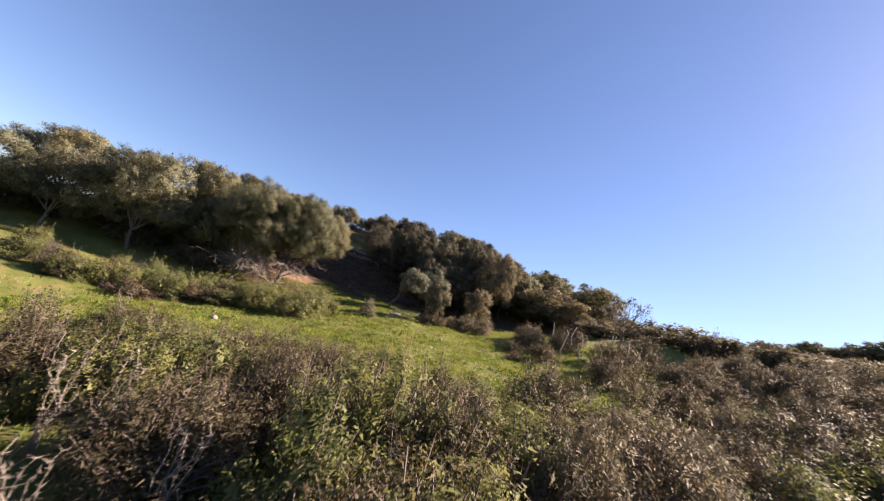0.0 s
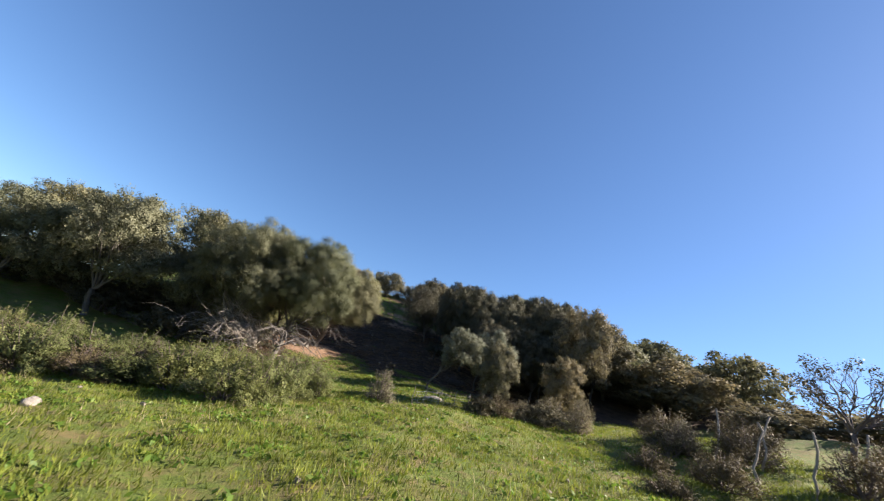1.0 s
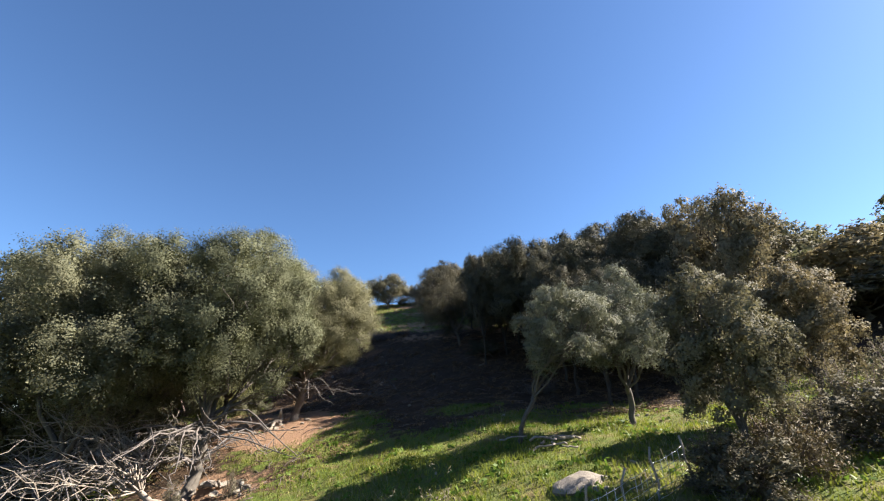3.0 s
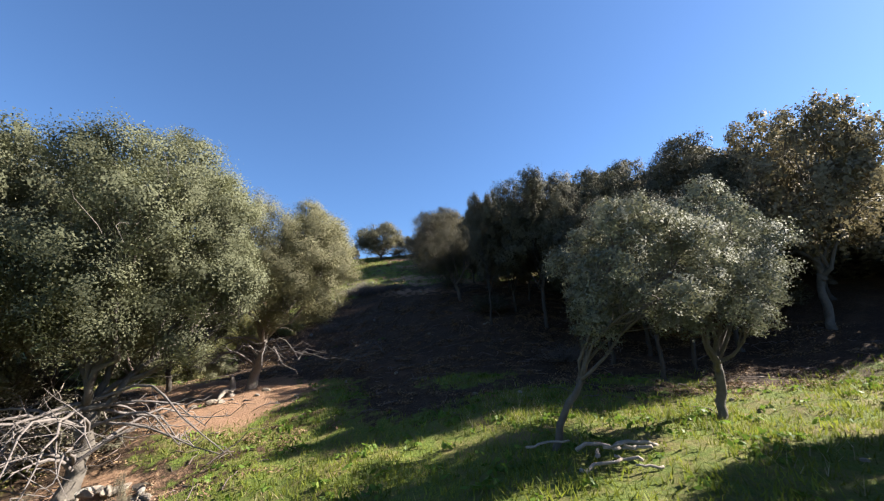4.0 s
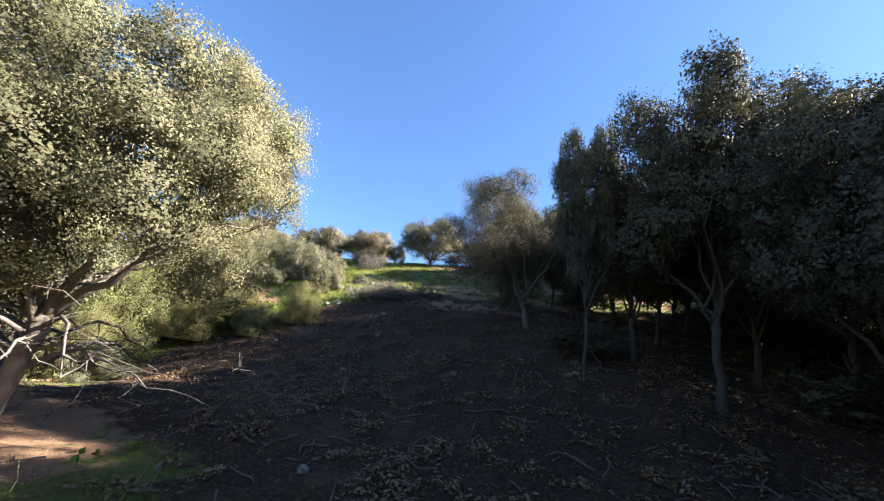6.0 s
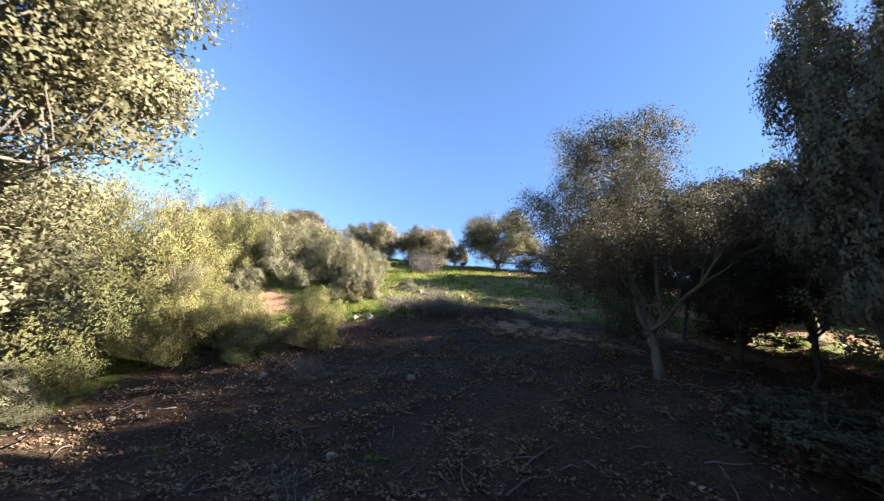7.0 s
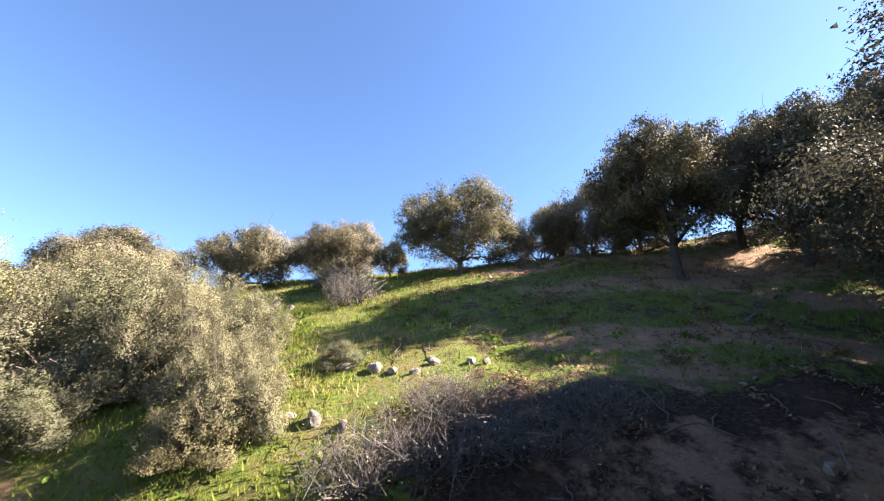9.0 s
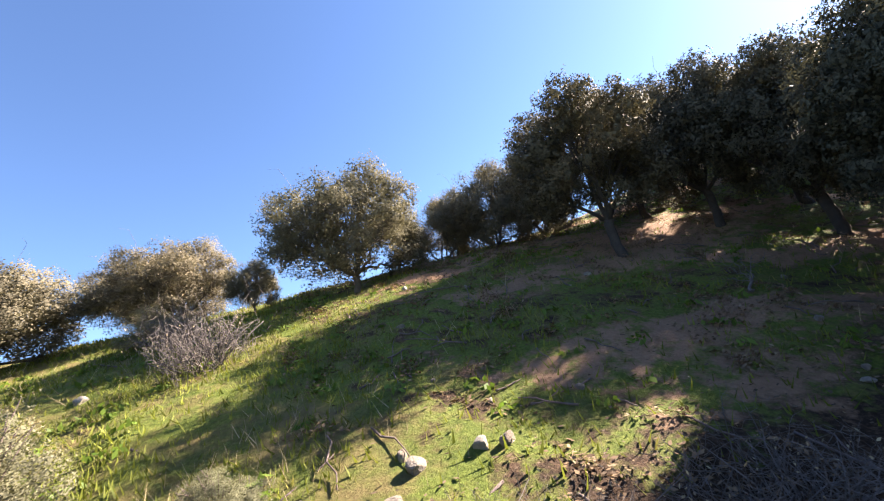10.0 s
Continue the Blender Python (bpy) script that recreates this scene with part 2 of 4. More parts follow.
def tube(path, radii, sides=6, closed=True):
    """A tapered tube along a path: corners and four-cornered faces."""
    path, radii = np.asarray(path, float), np.asarray(radii, float)
    way = np.gradient(path, axis=0)
    way /= np.linalg.norm(way, axis=1, keepdims=True) + 1e-9
    aside = np.cross(way, np.array([0.31, 0.12, 0.94]))
    aside /= np.linalg.norm(aside, axis=1, keepdims=True) + 1e-9
    over = np.cross(way, aside)
    turn = np.linspace(0, 2 * np.pi, sides, endpoint=False)
    ring = np.cos(turn)[None, :, None] * aside[:, None] + np.sin(turn)[None, :, None] * over[:, None]
    if closed:
        path = np.concatenate([path[:1], path, path[-1:]])
        ring = np.concatenate([ring[:1], ring, ring[-1:]])
        radii = np.concatenate([[0.0], radii, [0.0]])
    verts = (path[:, None] + radii[:, None, None] * ring).reshape(-1, 3)
    i, j = np.meshgrid(np.arange(len(path) - 1), np.arange(sides), indexing="ij")
    i, j = i.ravel(), j.ravel()
    nxt = (j + 1) % sides
    faces = np.stack([i * sides + j, i * sides + nxt, (i + 1) * sides + nxt, (i + 1) * sides + j], 1)
    return verts, faces


def joined(pieces):
    verts, faces, at = [], [], 0
    for v, f in pieces:
        verts.append(v)
        faces.append(np.asarray(f) + at)
        at += len(v)
    return np.concatenate(verts), np.concatenate(faces)


def wander(rng, a, b, n, sway):
    """A crooked line from a to b."""
    a, b = np.asarray(a, float), np.asarray(b, float)
    u = np.linspace(0, 1, n)[:, None]
    off = np.cumsum(rng.normal(0, 1, (n, 3)), 0)
    off -= off[0] + (off[-1] - off[0]) * u
    return a + (b - a) * u + off * sway * np.linalg.norm(b - a) / n


def leaves(rng, centres, outward, length, width, loose=0.55, corners=4):
    """Rhombic or three-cornered leaves at the given centres that lie, more or less, across the way out."""
    n = len(centres)
    face = outward + loose * rng.normal(0, 1, (n, 3))
    face /= np.linalg.norm(face, axis=1, keepdims=True) + 1e-9
    way = np.cross(face, rng.normal(0, 1, (n, 3)))
    way /= np.linalg.norm(way, axis=1, keepdims=True) + 1e-9
    flat = np.cross(face, way)
    size = rng.uniform(0.6, 1.4, (n, 1))
    half, wide = way * length * size / 2, flat * width * size / 2
    if corners == 3:
        verts = np.stack([centres - half, centres + 0.8 * half - wide, centres + 0.8 * half + wide], 1).reshape(-1, 3)
        return verts, np.arange(3 * n).reshape(-1, 3)
    verts = np.stack([centres - half, centres + wide, centres + half, centres - wide], 1).reshape(-1, 3)
    return verts, np.arange(4 * n).reshape(-1, 4)


def foliage(name, batches, soft=0.7):
    """A mesh of leaves in (corners, faces, ways out) batches, shaded more by the clump's way out than by each leaf."""
    verts, faces = joined([(v, f) for v, f, _ in batches])
    out = np.concatenate([np.repeat(o, f.shape[1], 0) for _, f, o in batches])
    me = mesh_from(name, verts, faces, True)
    corner = verts[faces]
    flat = np.cross(corner[:, 1] - corner[:, 0], corner[:, 2] - corner[:, 0])
    flat /= np.linalg.norm(flat, axis=1, keepdims=True) + 1e-12
    normal = soft * out / (np.linalg.norm(out, axis=1, keepdims=True) + 1e-9) + (1 - soft) * np.repeat(flat, faces.shape[1], 0)
    normal /= np.linalg.norm(normal, axis=1, keepdims=True) + 1e-9
    me.normals_split_custom_set_from_vertices(normal.astype(np.float32))
    return me


def clump_points(rng, centres, radii, count, sprays=16):
    """Points in leafy sprays that cover many clumps, and the way out of each."""
    centres, radii = np.asarray(centres), np.asarray(radii)
    way = rng.normal(0, 1, (len(centres) * sprays, 3)) + (0, 0, 0.25)
    way /= np.linalg.norm(way, axis=1, keepdims=True)
    owner = np.repeat(np.arange(len(centres)), sprays)
    reach = radii[owner] * rng.uniform(0.70, 1.06, len(owner))
    share = radii[owner] ** 2
    pick = rng.choice(len(owner), count, p=share / share.sum())
    along = 1 - 0.36 * rng.random(count) ** 1.4
    spread = np.clip(rng.normal(0, 0.13, (count, 3)), -0.28, 0.28) * radii[owner[pick]][:, None]
    points = centres[owner[pick]] + way[pick] * (reach[pick] * along)[:, None] * (1, 1, 0.85) + spread
    return points, way[pick]


# ---- trees and shrubs ----
def make_tree(name, seed, height, radius, crown_from, trunk_radius, lean, leaf, count, leaf_mat, label, clumps=46, bark=None, open_crown=0.0, fine=7, lowest=-0.75, dense=0.95, bare=0):
    """A tree with its foot in the origin: a crooked trunk, forking limbs, thin branches and a crown in clumps."""
    rng = np.random.default_rng(seed)
    tree = tagged(new(name), label, "tree")
    lean = np.array([*lean, 0.0])
    middle = np.array([0, 0, 0.5 * (height + crown_from)]) + lean
    half = np.array([radius, radius, 0.5 * (height - crown_from)])
    lobes = 15
    rise = lowest + (0.98 - lowest) * (np.arange(lobes) + rng.random(lobes)) / lobes
    turn = 2.4 * np.arange(lobes) + rng.normal(0, 0.35, lobes) + seed
    flat = np.sqrt(np.clip(1 - rise**2, 0, 1))
    lobe_way = np.stack([flat * np.cos(turn), flat * np.sin(turn), rise], 1)
    lobe_size = rng.uniform(0.36, 0.54, lobes) * (1 - 0.2 * open_crown)
    lobe_at = lobe_way * (0.98 - lobe_size * rng.uniform(0.85, 1.25, lobes))[:, None]
    each = max(2, clumps // lobes)
    way = rng.normal(0, 1, (lobes, each, 3)) + 0.9 * lobe_way[:, None]
    way /= np.linalg.norm(way, axis=2, keepdims=True)
    knob = lobe_at[:, None] + way * (0.72 * lobe_size)[:, None, None]
    centres = np.concatenate([lobe_at, knob.reshape(-1, 3)])
    centres = middle + centres * half
    centres[:, 2] = np.maximum(centres[:, 2], 0.35 * crown_from + 0.12 * radius)
    radii = radius * np.concatenate([0.78 * lobe_size, np.repeat(lobe_size, each) * rng.uniform(0.32, 0.58, lobes * each)])
    way = centres - middle
    fork = np.array([0, 0, 0.55 * crown_from + 0.12 * height]) + 0.45 * lean
    v, f = tube(wander(rng, (0, 0, -0.25), fork, 9, 0.27), trunk_radius * np.array([1.7, 1.25, 1.05, 1.0, 0.95, 0.92, 0.9, 0.88, 0.85]), 10)
    v = v + 0.16 * trunk_radius * np.sin(v[:, [2, 0, 1]] * 17 / (trunk_radius * 8 + 0.2))
    part("trunk", mesh_from("trunk", v, f, True), bark or BARK, tree)
    order = np.argsort(np.arctan2(way[:, 1], way[:, 0]))
    main = order[:: max(1, len(order) // 7)][:7]
    thin = []
    for c in main:
        tip = fork + (centres[c] - fork) * 0.92
        line = wander(rng, fork - 0.05 * (tip - fork), tip, 9, 0.28)
        line[:, 2] += 0.10 * height * np.sin(np.linspace(0, np.pi, 9)) * rng.uniform(-0.3, 0.8)
        part("limb", mesh_from("limb", *tube(line, trunk_radius * np.linspace(0.50, 0.11, 9), 7), True), bark or BARK, tree)
        for o in np.argsort(np.linalg.norm(centres - centres[c], axis=1))[:fine]:
            root = line[rng.integers(3, 8)]
            twig = wander(rng, root, centres[o], 6, 0.45)
            thin.append(tube(twig, trunk_radius * np.linspace(0.2, 0.05, 6), 4, False))
            for _ in range(3):
                end = centres[o] + rng.normal(0, 0.5, 3) * radii[o]
                thin.append(tube(wander(rng, twig[rng.integers(2, 5)], end, 5, 0.5), trunk_radius * np.linspace(0.08, 0.025, 5), 3, False))
    if thin:
        tagged(part("branchwork", mesh_from("branchwork", *joined(thin)), bark or BARK, tree), kind="stuff")
    snags = []
    for k in range(bare):
        turn, far = 2.4 * k + rng.normal(0, 0.4), radius * rng.uniform(0.4, 0.85)
        root = fork * rng.uniform(0.35, 1.05)
        tip = np.array([far * math.cos(turn), far * math.sin(turn), rng.uniform(0.25, 0.6) * crown_from + 0.35]) + 0.5 * lean
        line = wander(rng, root, tip, 8, 0.2)
        line[:, 2] += 0.30 * far * np.sin(np.linspace(0, np.pi, 8)) * rng.uniform(0.3, 1.0)
        snags.append(tube(line, trunk_radius * np.linspace(0.26, 0.06, 8), 5, False))
        for _ in range(6):
            i = rng.integers(2, 8)
            end = line[i] + rng.normal(0, 0.22, 3) * far * (1, 1, 0.6) + 0.15 * (tip - root)
            snags.append(tube(wander(rng, line[i], end, 5, 0.5), trunk_radius * np.linspace(0.09, 0.02, 5), 3, False))
    if snags:
        tagged(part("branch_tangle", mesh_from("branch_tangle", *joined(snags)), GREY_TWIG, tree, "bare grey tangle below the leaves"), kind="stuff")
    spots, out = clump_points(rng, centres, radii, count)
    deep, deep_out = clump_points(rng, centres, 0.84 * radii, int(5.0 * min(dense, 1) * radius * (height - crown_from) / leaf**2))
    outer = leaves(rng, spots, out, leaf, leaf * 0.7, 0.5, 3)
    inner = leaves(rng, deep, deep_out, leaf * 1.5, leaf * 1.1, 0.5, 3)
    far_out, far_deep = spots - middle, deep - middle
    lift = lambda w, far: w + 0.6 * far / (np.linalg.norm(far, axis=1, keepdims=True) + 1e-9)
    part("crown", foliage("crown", [(*outer, lift(out, far_out)), (*inner, lift(deep_out, far_deep))]), leaf_mat, tree)
    return tree


def make_bush(name, seed, height, radius, leaf, count, leaf_mat, label, shoots=40, lobes=13, slim=0.6):
    """A rounded bush, leafy to the ground: a dome of clumps with young shoots standing out of it."""
    rng = np.random.default_rng(seed)
    bush = tagged(new(name), label, "shrub")
    rise = (np.arange(lobes) + rng.random(lobes)) / lobes
    turn = 2.4 * np.arange(lobes) + rng.normal(0, 0.4, lobes) + seed
    flat = np.sqrt(np.clip(1 - rise**2, 0, 1))
    way = np.stack([flat * np.cos(turn), flat * np.sin(turn), rise], 1)
    size = rng.uniform(0.34, 0.52, lobes)
    half = np.array([radius, radius, height])
    lobe_at = way * (0.97 - size * rng.uniform(0.75, 1.2, lobes))[:, None]
    spin = rng.normal(0, 1, (lobes, 4, 3)) + 0.9 * way[:, None] + (0, 0, 0.3)
    spin /= np.linalg.norm(spin, axis=2, keepdims=True)
    knob = (lobe_at[:, None] + spin * (0.7 * size)[:, None, None]).reshape(-1, 3)
    centres = np.concatenate([lobe_at, knob]) * half
    radii = 0.5 * (radius + height) * np.concatenate([0.75 * size, np.repeat(size, 4) * rng.uniform(0.32, 0.55, 4 * lobes)])
    centres[:, 2] = np.maximum(centres[:, 2], 0.3 * radii)
    wood = []
    for c in centres[:lobes]:
        wood.append(tube(wander(rng, (0.15 * c[0], 0.15 * c[1], -0.06), c, 6, 0.5), np.linspace(0.020, 0.007, 6) * (0.5 + height), 4))
    spots, out = clump_points(rng, centres, radii, count, 22)
    tips = [spots]
    ways = [out]
    for k in range(shoots):
        c = centres[rng.integers(lobes, len(centres))]
        end = c + (c * (0.25, 0.25, 0.2) + (0, 0, 0.14 * height)) * rng.uniform(0.4, 1.1) + rng.normal(0, 0.07, 3) * radius
        line = wander(rng, 0.6 * c, end, 6, 0.4)
        wood.append(tube(line[::2], np.linspace(0.007, 0.002, 3) * (0.5 + height), 3, False))
        along = line[rng.integers(2, 6, 16)] + rng.normal(0, 0.02, (16, 3)) * (radius + height) / 2
        tips.append(along)
        ways.append(np.tile((end - c) / (np.linalg.norm(end - c) + 1e-9), (16, 1)))
    spots, out = np.concatenate(tips), np.concatenate(ways)
    spots[:, 2] = np.where(spots[:, 2] < 0.02, 0.02 + 0.3 * rng.random(len(spots)) * height * 0.3, spots[:, 2])
    deep, deep_out = clump_points(rng, centres[:lobes], 0.8 * radii[:lobes], count // 7)
    deep[:, 2] = np.maximum(deep[:, 2], 0.05)
    tagged(part("stemwork", mesh_from("stemwork", *joined(wood)), TWIG, bush), kind="stuff")
    loose = 0.5 if slim > 0.4 else 0.9
    part("foliage", foliage("foliage", [(*leaves(rng, spots, out, leaf, leaf * slim, loose, 3), out + (0, 0, 0.25)), (*leaves(rng, deep, deep_out, leaf * 2.0, leaf * 2.0 * slim, 0.6, 3), deep_out + (0, 0, 0.25))]), leaf_mat, bush)
    return bush


def make_shrub(name, seed, height, radius, leaf, count, leaf_mat, label, stems=40, upright=0.5, crook=0.55, sides=4, wood_mat=None, thick=1.0):
    """A shrub: many thin stems from one foot, and leaves along their upper parts."""
    rng = np.random.default_rng(seed)
    shrub = tagged(new(name), label, "shrub")
    wood, tips = [], []
    for k in range(stems):
        turn, far = rng.uniform(0, 2 * np.pi), radius * math.sqrt(rng.random())
        top = height * rng.uniform(0.6, 1.08) * (1 - 0.45 * (far / radius) ** 2)
        root = np.array([math.cos(turn), math.sin(turn), 0]) * far * 0.35 + (0, 0, -0.06)
        line = wander(rng, root, np.array([math.cos(turn) * far, math.sin(turn) * far, top]), 7, crook)
        wood.append(tube(line[::2], thick * np.linspace(0.016, 0.004, 4) * (0.5 + height), 3))
        tips.append(line)
        for _ in range(sides):
            i = rng.integers(2, 6)
            end = line[i] + rng.normal(0, 1, 3) * (0.16, 0.16, 0.13) * radius + (0, 0, 0.14 * height)
            side = wander(rng, line[i], end, 4, 0.5)
            wood.append(tube(side, thick * np.linspace(0.006, 0.002, 4) * (0.5 + height), 3))
            tips.append(side)
    tagged(part("stemwork", mesh_from("stemwork", *joined(wood)), wood_mat or TWIG, shrub), kind="stuff")
    pick = rng.integers(0, len(tips), count)
    spots = np.array([tips[p][min(len(tips[p]) - 1, 1 + int(rng.integers(1, len(tips[p]))))] for p in pick])
    spots = spots + np.clip(rng.normal(0, 1, (count, 3)), -1.8, 1.8) * (0.11 * radius, 0.11 * radius, 0.10 * height)
    spots[:, 2] = np.maximum(spots[:, 2], 0.03)
    out = spots - (0, 0, 0.3 * height)
    out /= np.linalg.norm(out, axis=1, keepdims=True) + 1e-9
    part("foliage", mesh_from("foliage", *leaves(rng, spots, out + (0, 0, upright), leaf, leaf * 0.45, 1.1)), leaf_mat, shrub)
    return shrub


def stand(thing, x, y, wide=1.0, tall=1.0, turn=0.0, sink=0.0, copy=True):
    """Puts a thing, or a copy of it, on the ground."""
    m = Matrix.Translation((x, y, float(ground_height(x, y)) - sink)) @ Matrix.Rotation(radians(turn), 4, "Z") @ Matrix.Diagonal((wide, wide, tall, 1))
    if copy:
        return copy_thing(thing, m)
    thing.matrix_world = m
    return thing


# ---- ground ----
def spot(x, y, cx, cy, rx, ry):
    return np.clip(1.35 - np.hypot((x - cx) / rx, (y - cy) / ry), 0, 1)


def spread_lines(near, far, reach, count):
    """Grid lines that lie close together inside and far apart outside."""
    inner = np.linspace(near, far, count)
    outer = np.geomspace(1.0, reach, 26)
    return np.concatenate([near - outer[::-1], inner, far + outer])


gx, gy = spread_lines(-26, 24, 2500, 200), spread_lines(-34, 36, 2500, 280)
mx, my = np.meshgrid(gx, gy)
mz = ground_height(mx, my)
away = np.hypot(mx - 10, my)
mz = mz + (-40 - mz) * step(away, 150, 900)
cols, rows_n = len(gx), len(gy)
ii, jj = np.meshgrid(np.arange(rows_n - 1), np.arange(cols - 1), indexing="ij")
ii, jj = ii.ravel(), jj.ravel()
ground_mesh = mesh_from("ground", np.stack([mx, my, mz], -1).reshape(-1, 3),
                        np.stack([ii * cols + jj, ii * cols + jj + 1, (ii + 1) * cols + jj + 1, (ii + 1) * cols + jj], 1), True)


def bareness(x, y):
    """Where red soil lies open: under the big oaks, on the path and in terraces on the slope."""
    b = np.maximum.reduce([1.5 * spot(x, y, -8.2, 5.2, 3.2, 1.8), 1.5 * spot(x, y, -6.9, 4.7, 1.9, 1.9), 0.8 * spot(x, y, -7.5, 0.6, 2.2, 1.6), 0.9 * spot(x, y, -11.0, 14.7, 1.7, 0.9), 0.55 * spot(x, y, -3.0, 17.1, 1.8, 0.8), 0.75 * spot(x, y, -4.4, 22.6, 1.8, 0.6),
                           0.7 * spot(x, y, 0.5, 21.5, 3.5, 2.2), 0.62 * spot(x, y, -4.6, 24.6, 2.6, 0.9)])
    terraces = 0.62 * step(y, 13, 16) * step(x, -8, -3.5) * (0.55 + 0.5 * np.sin(2.3 * y + 0.8 * x + np.sin(1.1 * x)))
    return np.minimum(np.maximum(b, terraces), 1.0)


def litter_shade_cover(x, y):
    """Dead leaves under the wood that stands on the right of the climb, painted shade under the left oaks, and dark
    heath far right.
    """
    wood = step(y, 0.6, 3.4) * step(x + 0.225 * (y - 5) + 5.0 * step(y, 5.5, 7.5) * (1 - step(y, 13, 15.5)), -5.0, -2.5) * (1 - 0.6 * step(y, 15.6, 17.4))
    # These spots put the oaks' shade into the ground colour.
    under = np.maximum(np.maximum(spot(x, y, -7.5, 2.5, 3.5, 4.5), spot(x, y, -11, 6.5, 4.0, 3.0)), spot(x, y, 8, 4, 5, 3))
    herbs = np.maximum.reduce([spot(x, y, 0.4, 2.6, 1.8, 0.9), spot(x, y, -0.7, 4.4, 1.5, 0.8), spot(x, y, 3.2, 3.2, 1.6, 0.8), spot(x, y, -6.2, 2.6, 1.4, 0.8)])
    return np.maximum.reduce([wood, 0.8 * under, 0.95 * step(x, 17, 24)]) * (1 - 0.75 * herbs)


for key, values in (("bare", bareness(mx, my)), ("litter", litter_shade_cover(mx, my))):
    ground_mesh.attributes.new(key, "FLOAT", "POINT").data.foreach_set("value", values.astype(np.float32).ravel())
tagged(part("ground", ground_mesh, GROUND), "grassy hillside with red soil and leaf litter", "ground", kind="structure")

# ---- trees ----
OAK_LABEL = "spreading evergreen oak with dense olive-green crown on grassy slope"
DARK_LABEL = "tall evergreen oak on shaded slope, crown coloured dark for the shade"
oak_a = make_tree("oak_tree", 11, 5.7, 2.6, 1.15, 0.13, (0.6, 0.0), 0.030, 280000, OAK_LEAF, OAK_LABEL, 120, PALE_BARK, 0.0, 8, -0.8, 0.95, 16)
oak_b = make_tree("oak_tree", 12, 7.2, 2.75, 1.4, 0.13, (0.15, 0.1), 0.034, 250000, OAK_LEAF, OAK_LABEL, 120, None, 0.0, 8, -0.75, 0.95, 24)
oak_m = make_tree("oak_tree", 21, 6.6, 3.0, 0.8, 0.13, (-0.3, -0.2), 0.075, 40000, OAK_LEAF, OAK_LABEL, 90, None, 0.0, 3, -0.85)
dark_a = make_tree("oak_tree", 13, 5.6, 2.1, 1.1, 0.075, (-0.3, -0.3), 0.042, 90000, SHADED_LEAF, DARK_LABEL, 90, SHADED_BARK, 0.0, 7, -0.85)
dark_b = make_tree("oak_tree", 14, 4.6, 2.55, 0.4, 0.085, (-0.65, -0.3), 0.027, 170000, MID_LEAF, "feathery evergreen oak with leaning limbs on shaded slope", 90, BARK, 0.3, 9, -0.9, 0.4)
dark_m = make_tree("oak_tree", 22, 7.0, 2.4, 0.9, 0.085, (0.2, 0.2), 0.060, 40000, SHADED_LEAF, DARK_LABEL, 90, SHADED_BARK, 0.0, 3, -0.9)
edge_oak = make_tree("oak_tree", 24, 4.1, 2.0, 0.6, 0.11, (-0.2, 0.0), 0.046, 52000, SHADED_LEAF, "low-branched evergreen oak with dark trunk on open slope", 75, SHADED_BARK, 0.0, 7, -0.8)
grey_a = make_tree("oak_tree", 15, 3.5, 1.25, 0.9, 0.05, (1.25, -0.7), 0.029, 56000, SILVER_LEAF, "grey-leaved oak with crooked leaning trunk in grass", 75, None, 0.3, 8, -0.8, 0.35)
grey_b = make_tree("oak_tree", 16, 3.7, 1.3, 0.7, 0.07, (0.1, -0.35), 0.032, 52000, SILVER_LEAF, "small grey-leaved oak with pale trunk in grass", 75, None, 0.2, 8, -0.8, 0.35)
grey_c = make_tree("oak_tree", 23, 3.2, 1.1, 0.4, 0.05, (0.0, 0.1), 0.036, 38000, GREY_LEAF, "low grey-leaved oak, leafy to the ground, in meadow", 60, None, 0.1, 7, -0.95)
round_a = make_tree("oak_tree", 17, 2.7, 2.15, 0.0, 0.09, (0.0, 0.0), 0.043, 60000, GREY_LEAF, "round-crowned olive-green oak alone on open slope", 90, None, 0.0, 6, -0.8)
dome = make_tree("oak_tree", 20, 6.6, 2.7, 1.0, 0.13, (0.2, 0.0), 0.085, 26000, GREY_LEAF, "tall domed evergreen oak at edge of wood", 75, None, 0.0, 4, -0.9)
far_a = make_tree("oak_tree", 18, 5.3, 2.7, 0.0, 0.12, (0.2, 0.0), 0.14, 9500, OAK_LEAF, "evergreen oak in dense wood on hillside", 60, None, 0.0, 0, -0.95)
far_b = make_tree("oak_tree", 19, 4.8, 2.6, 0.0, 0.12, (-0.2, 0.2), 0.14, 9500, GREY_LEAF, "evergreen oak in dense wood on hillside", 60, None, 0.0, 0, -0.95)

stand(oak_a, -6.85, 5.6, copy=False)
stand(oak_b, -7.45, 0.85, copy=False)
stand(oak_m, -16.3, 0.0, 1.0, 1.0, 40, copy=False)
stand(grey_a, -0.05, -0.3, copy=False)
stand(grey_b, 2.85, 0.42, copy=False)
stand(round_a, -6.06, 23.14, copy=False)
stand(dark_a, 2.5, 8.8, 0.95, 1.12, copy=False)
stand(dark_b, -0.45, 13.5, copy=False)
stand(edge_oak, -0.8, 20.8, copy=False)
stand(grey_c, 2.5, -4.0, 0.85, 0.95, copy=False)
stand(dark_m, 4.6, 8.9, 0.9, 0.93, 80, copy=False)
stand(dome, 8.9, 4.6, 0.85, 1.08, copy=False)
stand(far_a, 20.0, 6.0, 1.1, 0.95, 0, copy=False)
stand(far_b, 15.5, 4.2, 1.2, 0.72, 0, copy=False)
stand(oak_b, -9.9, -0.2, 1.0, 1.05, 33)
stand(grey_c, 6.1, -1.2, 1.2, 1.1, 160)
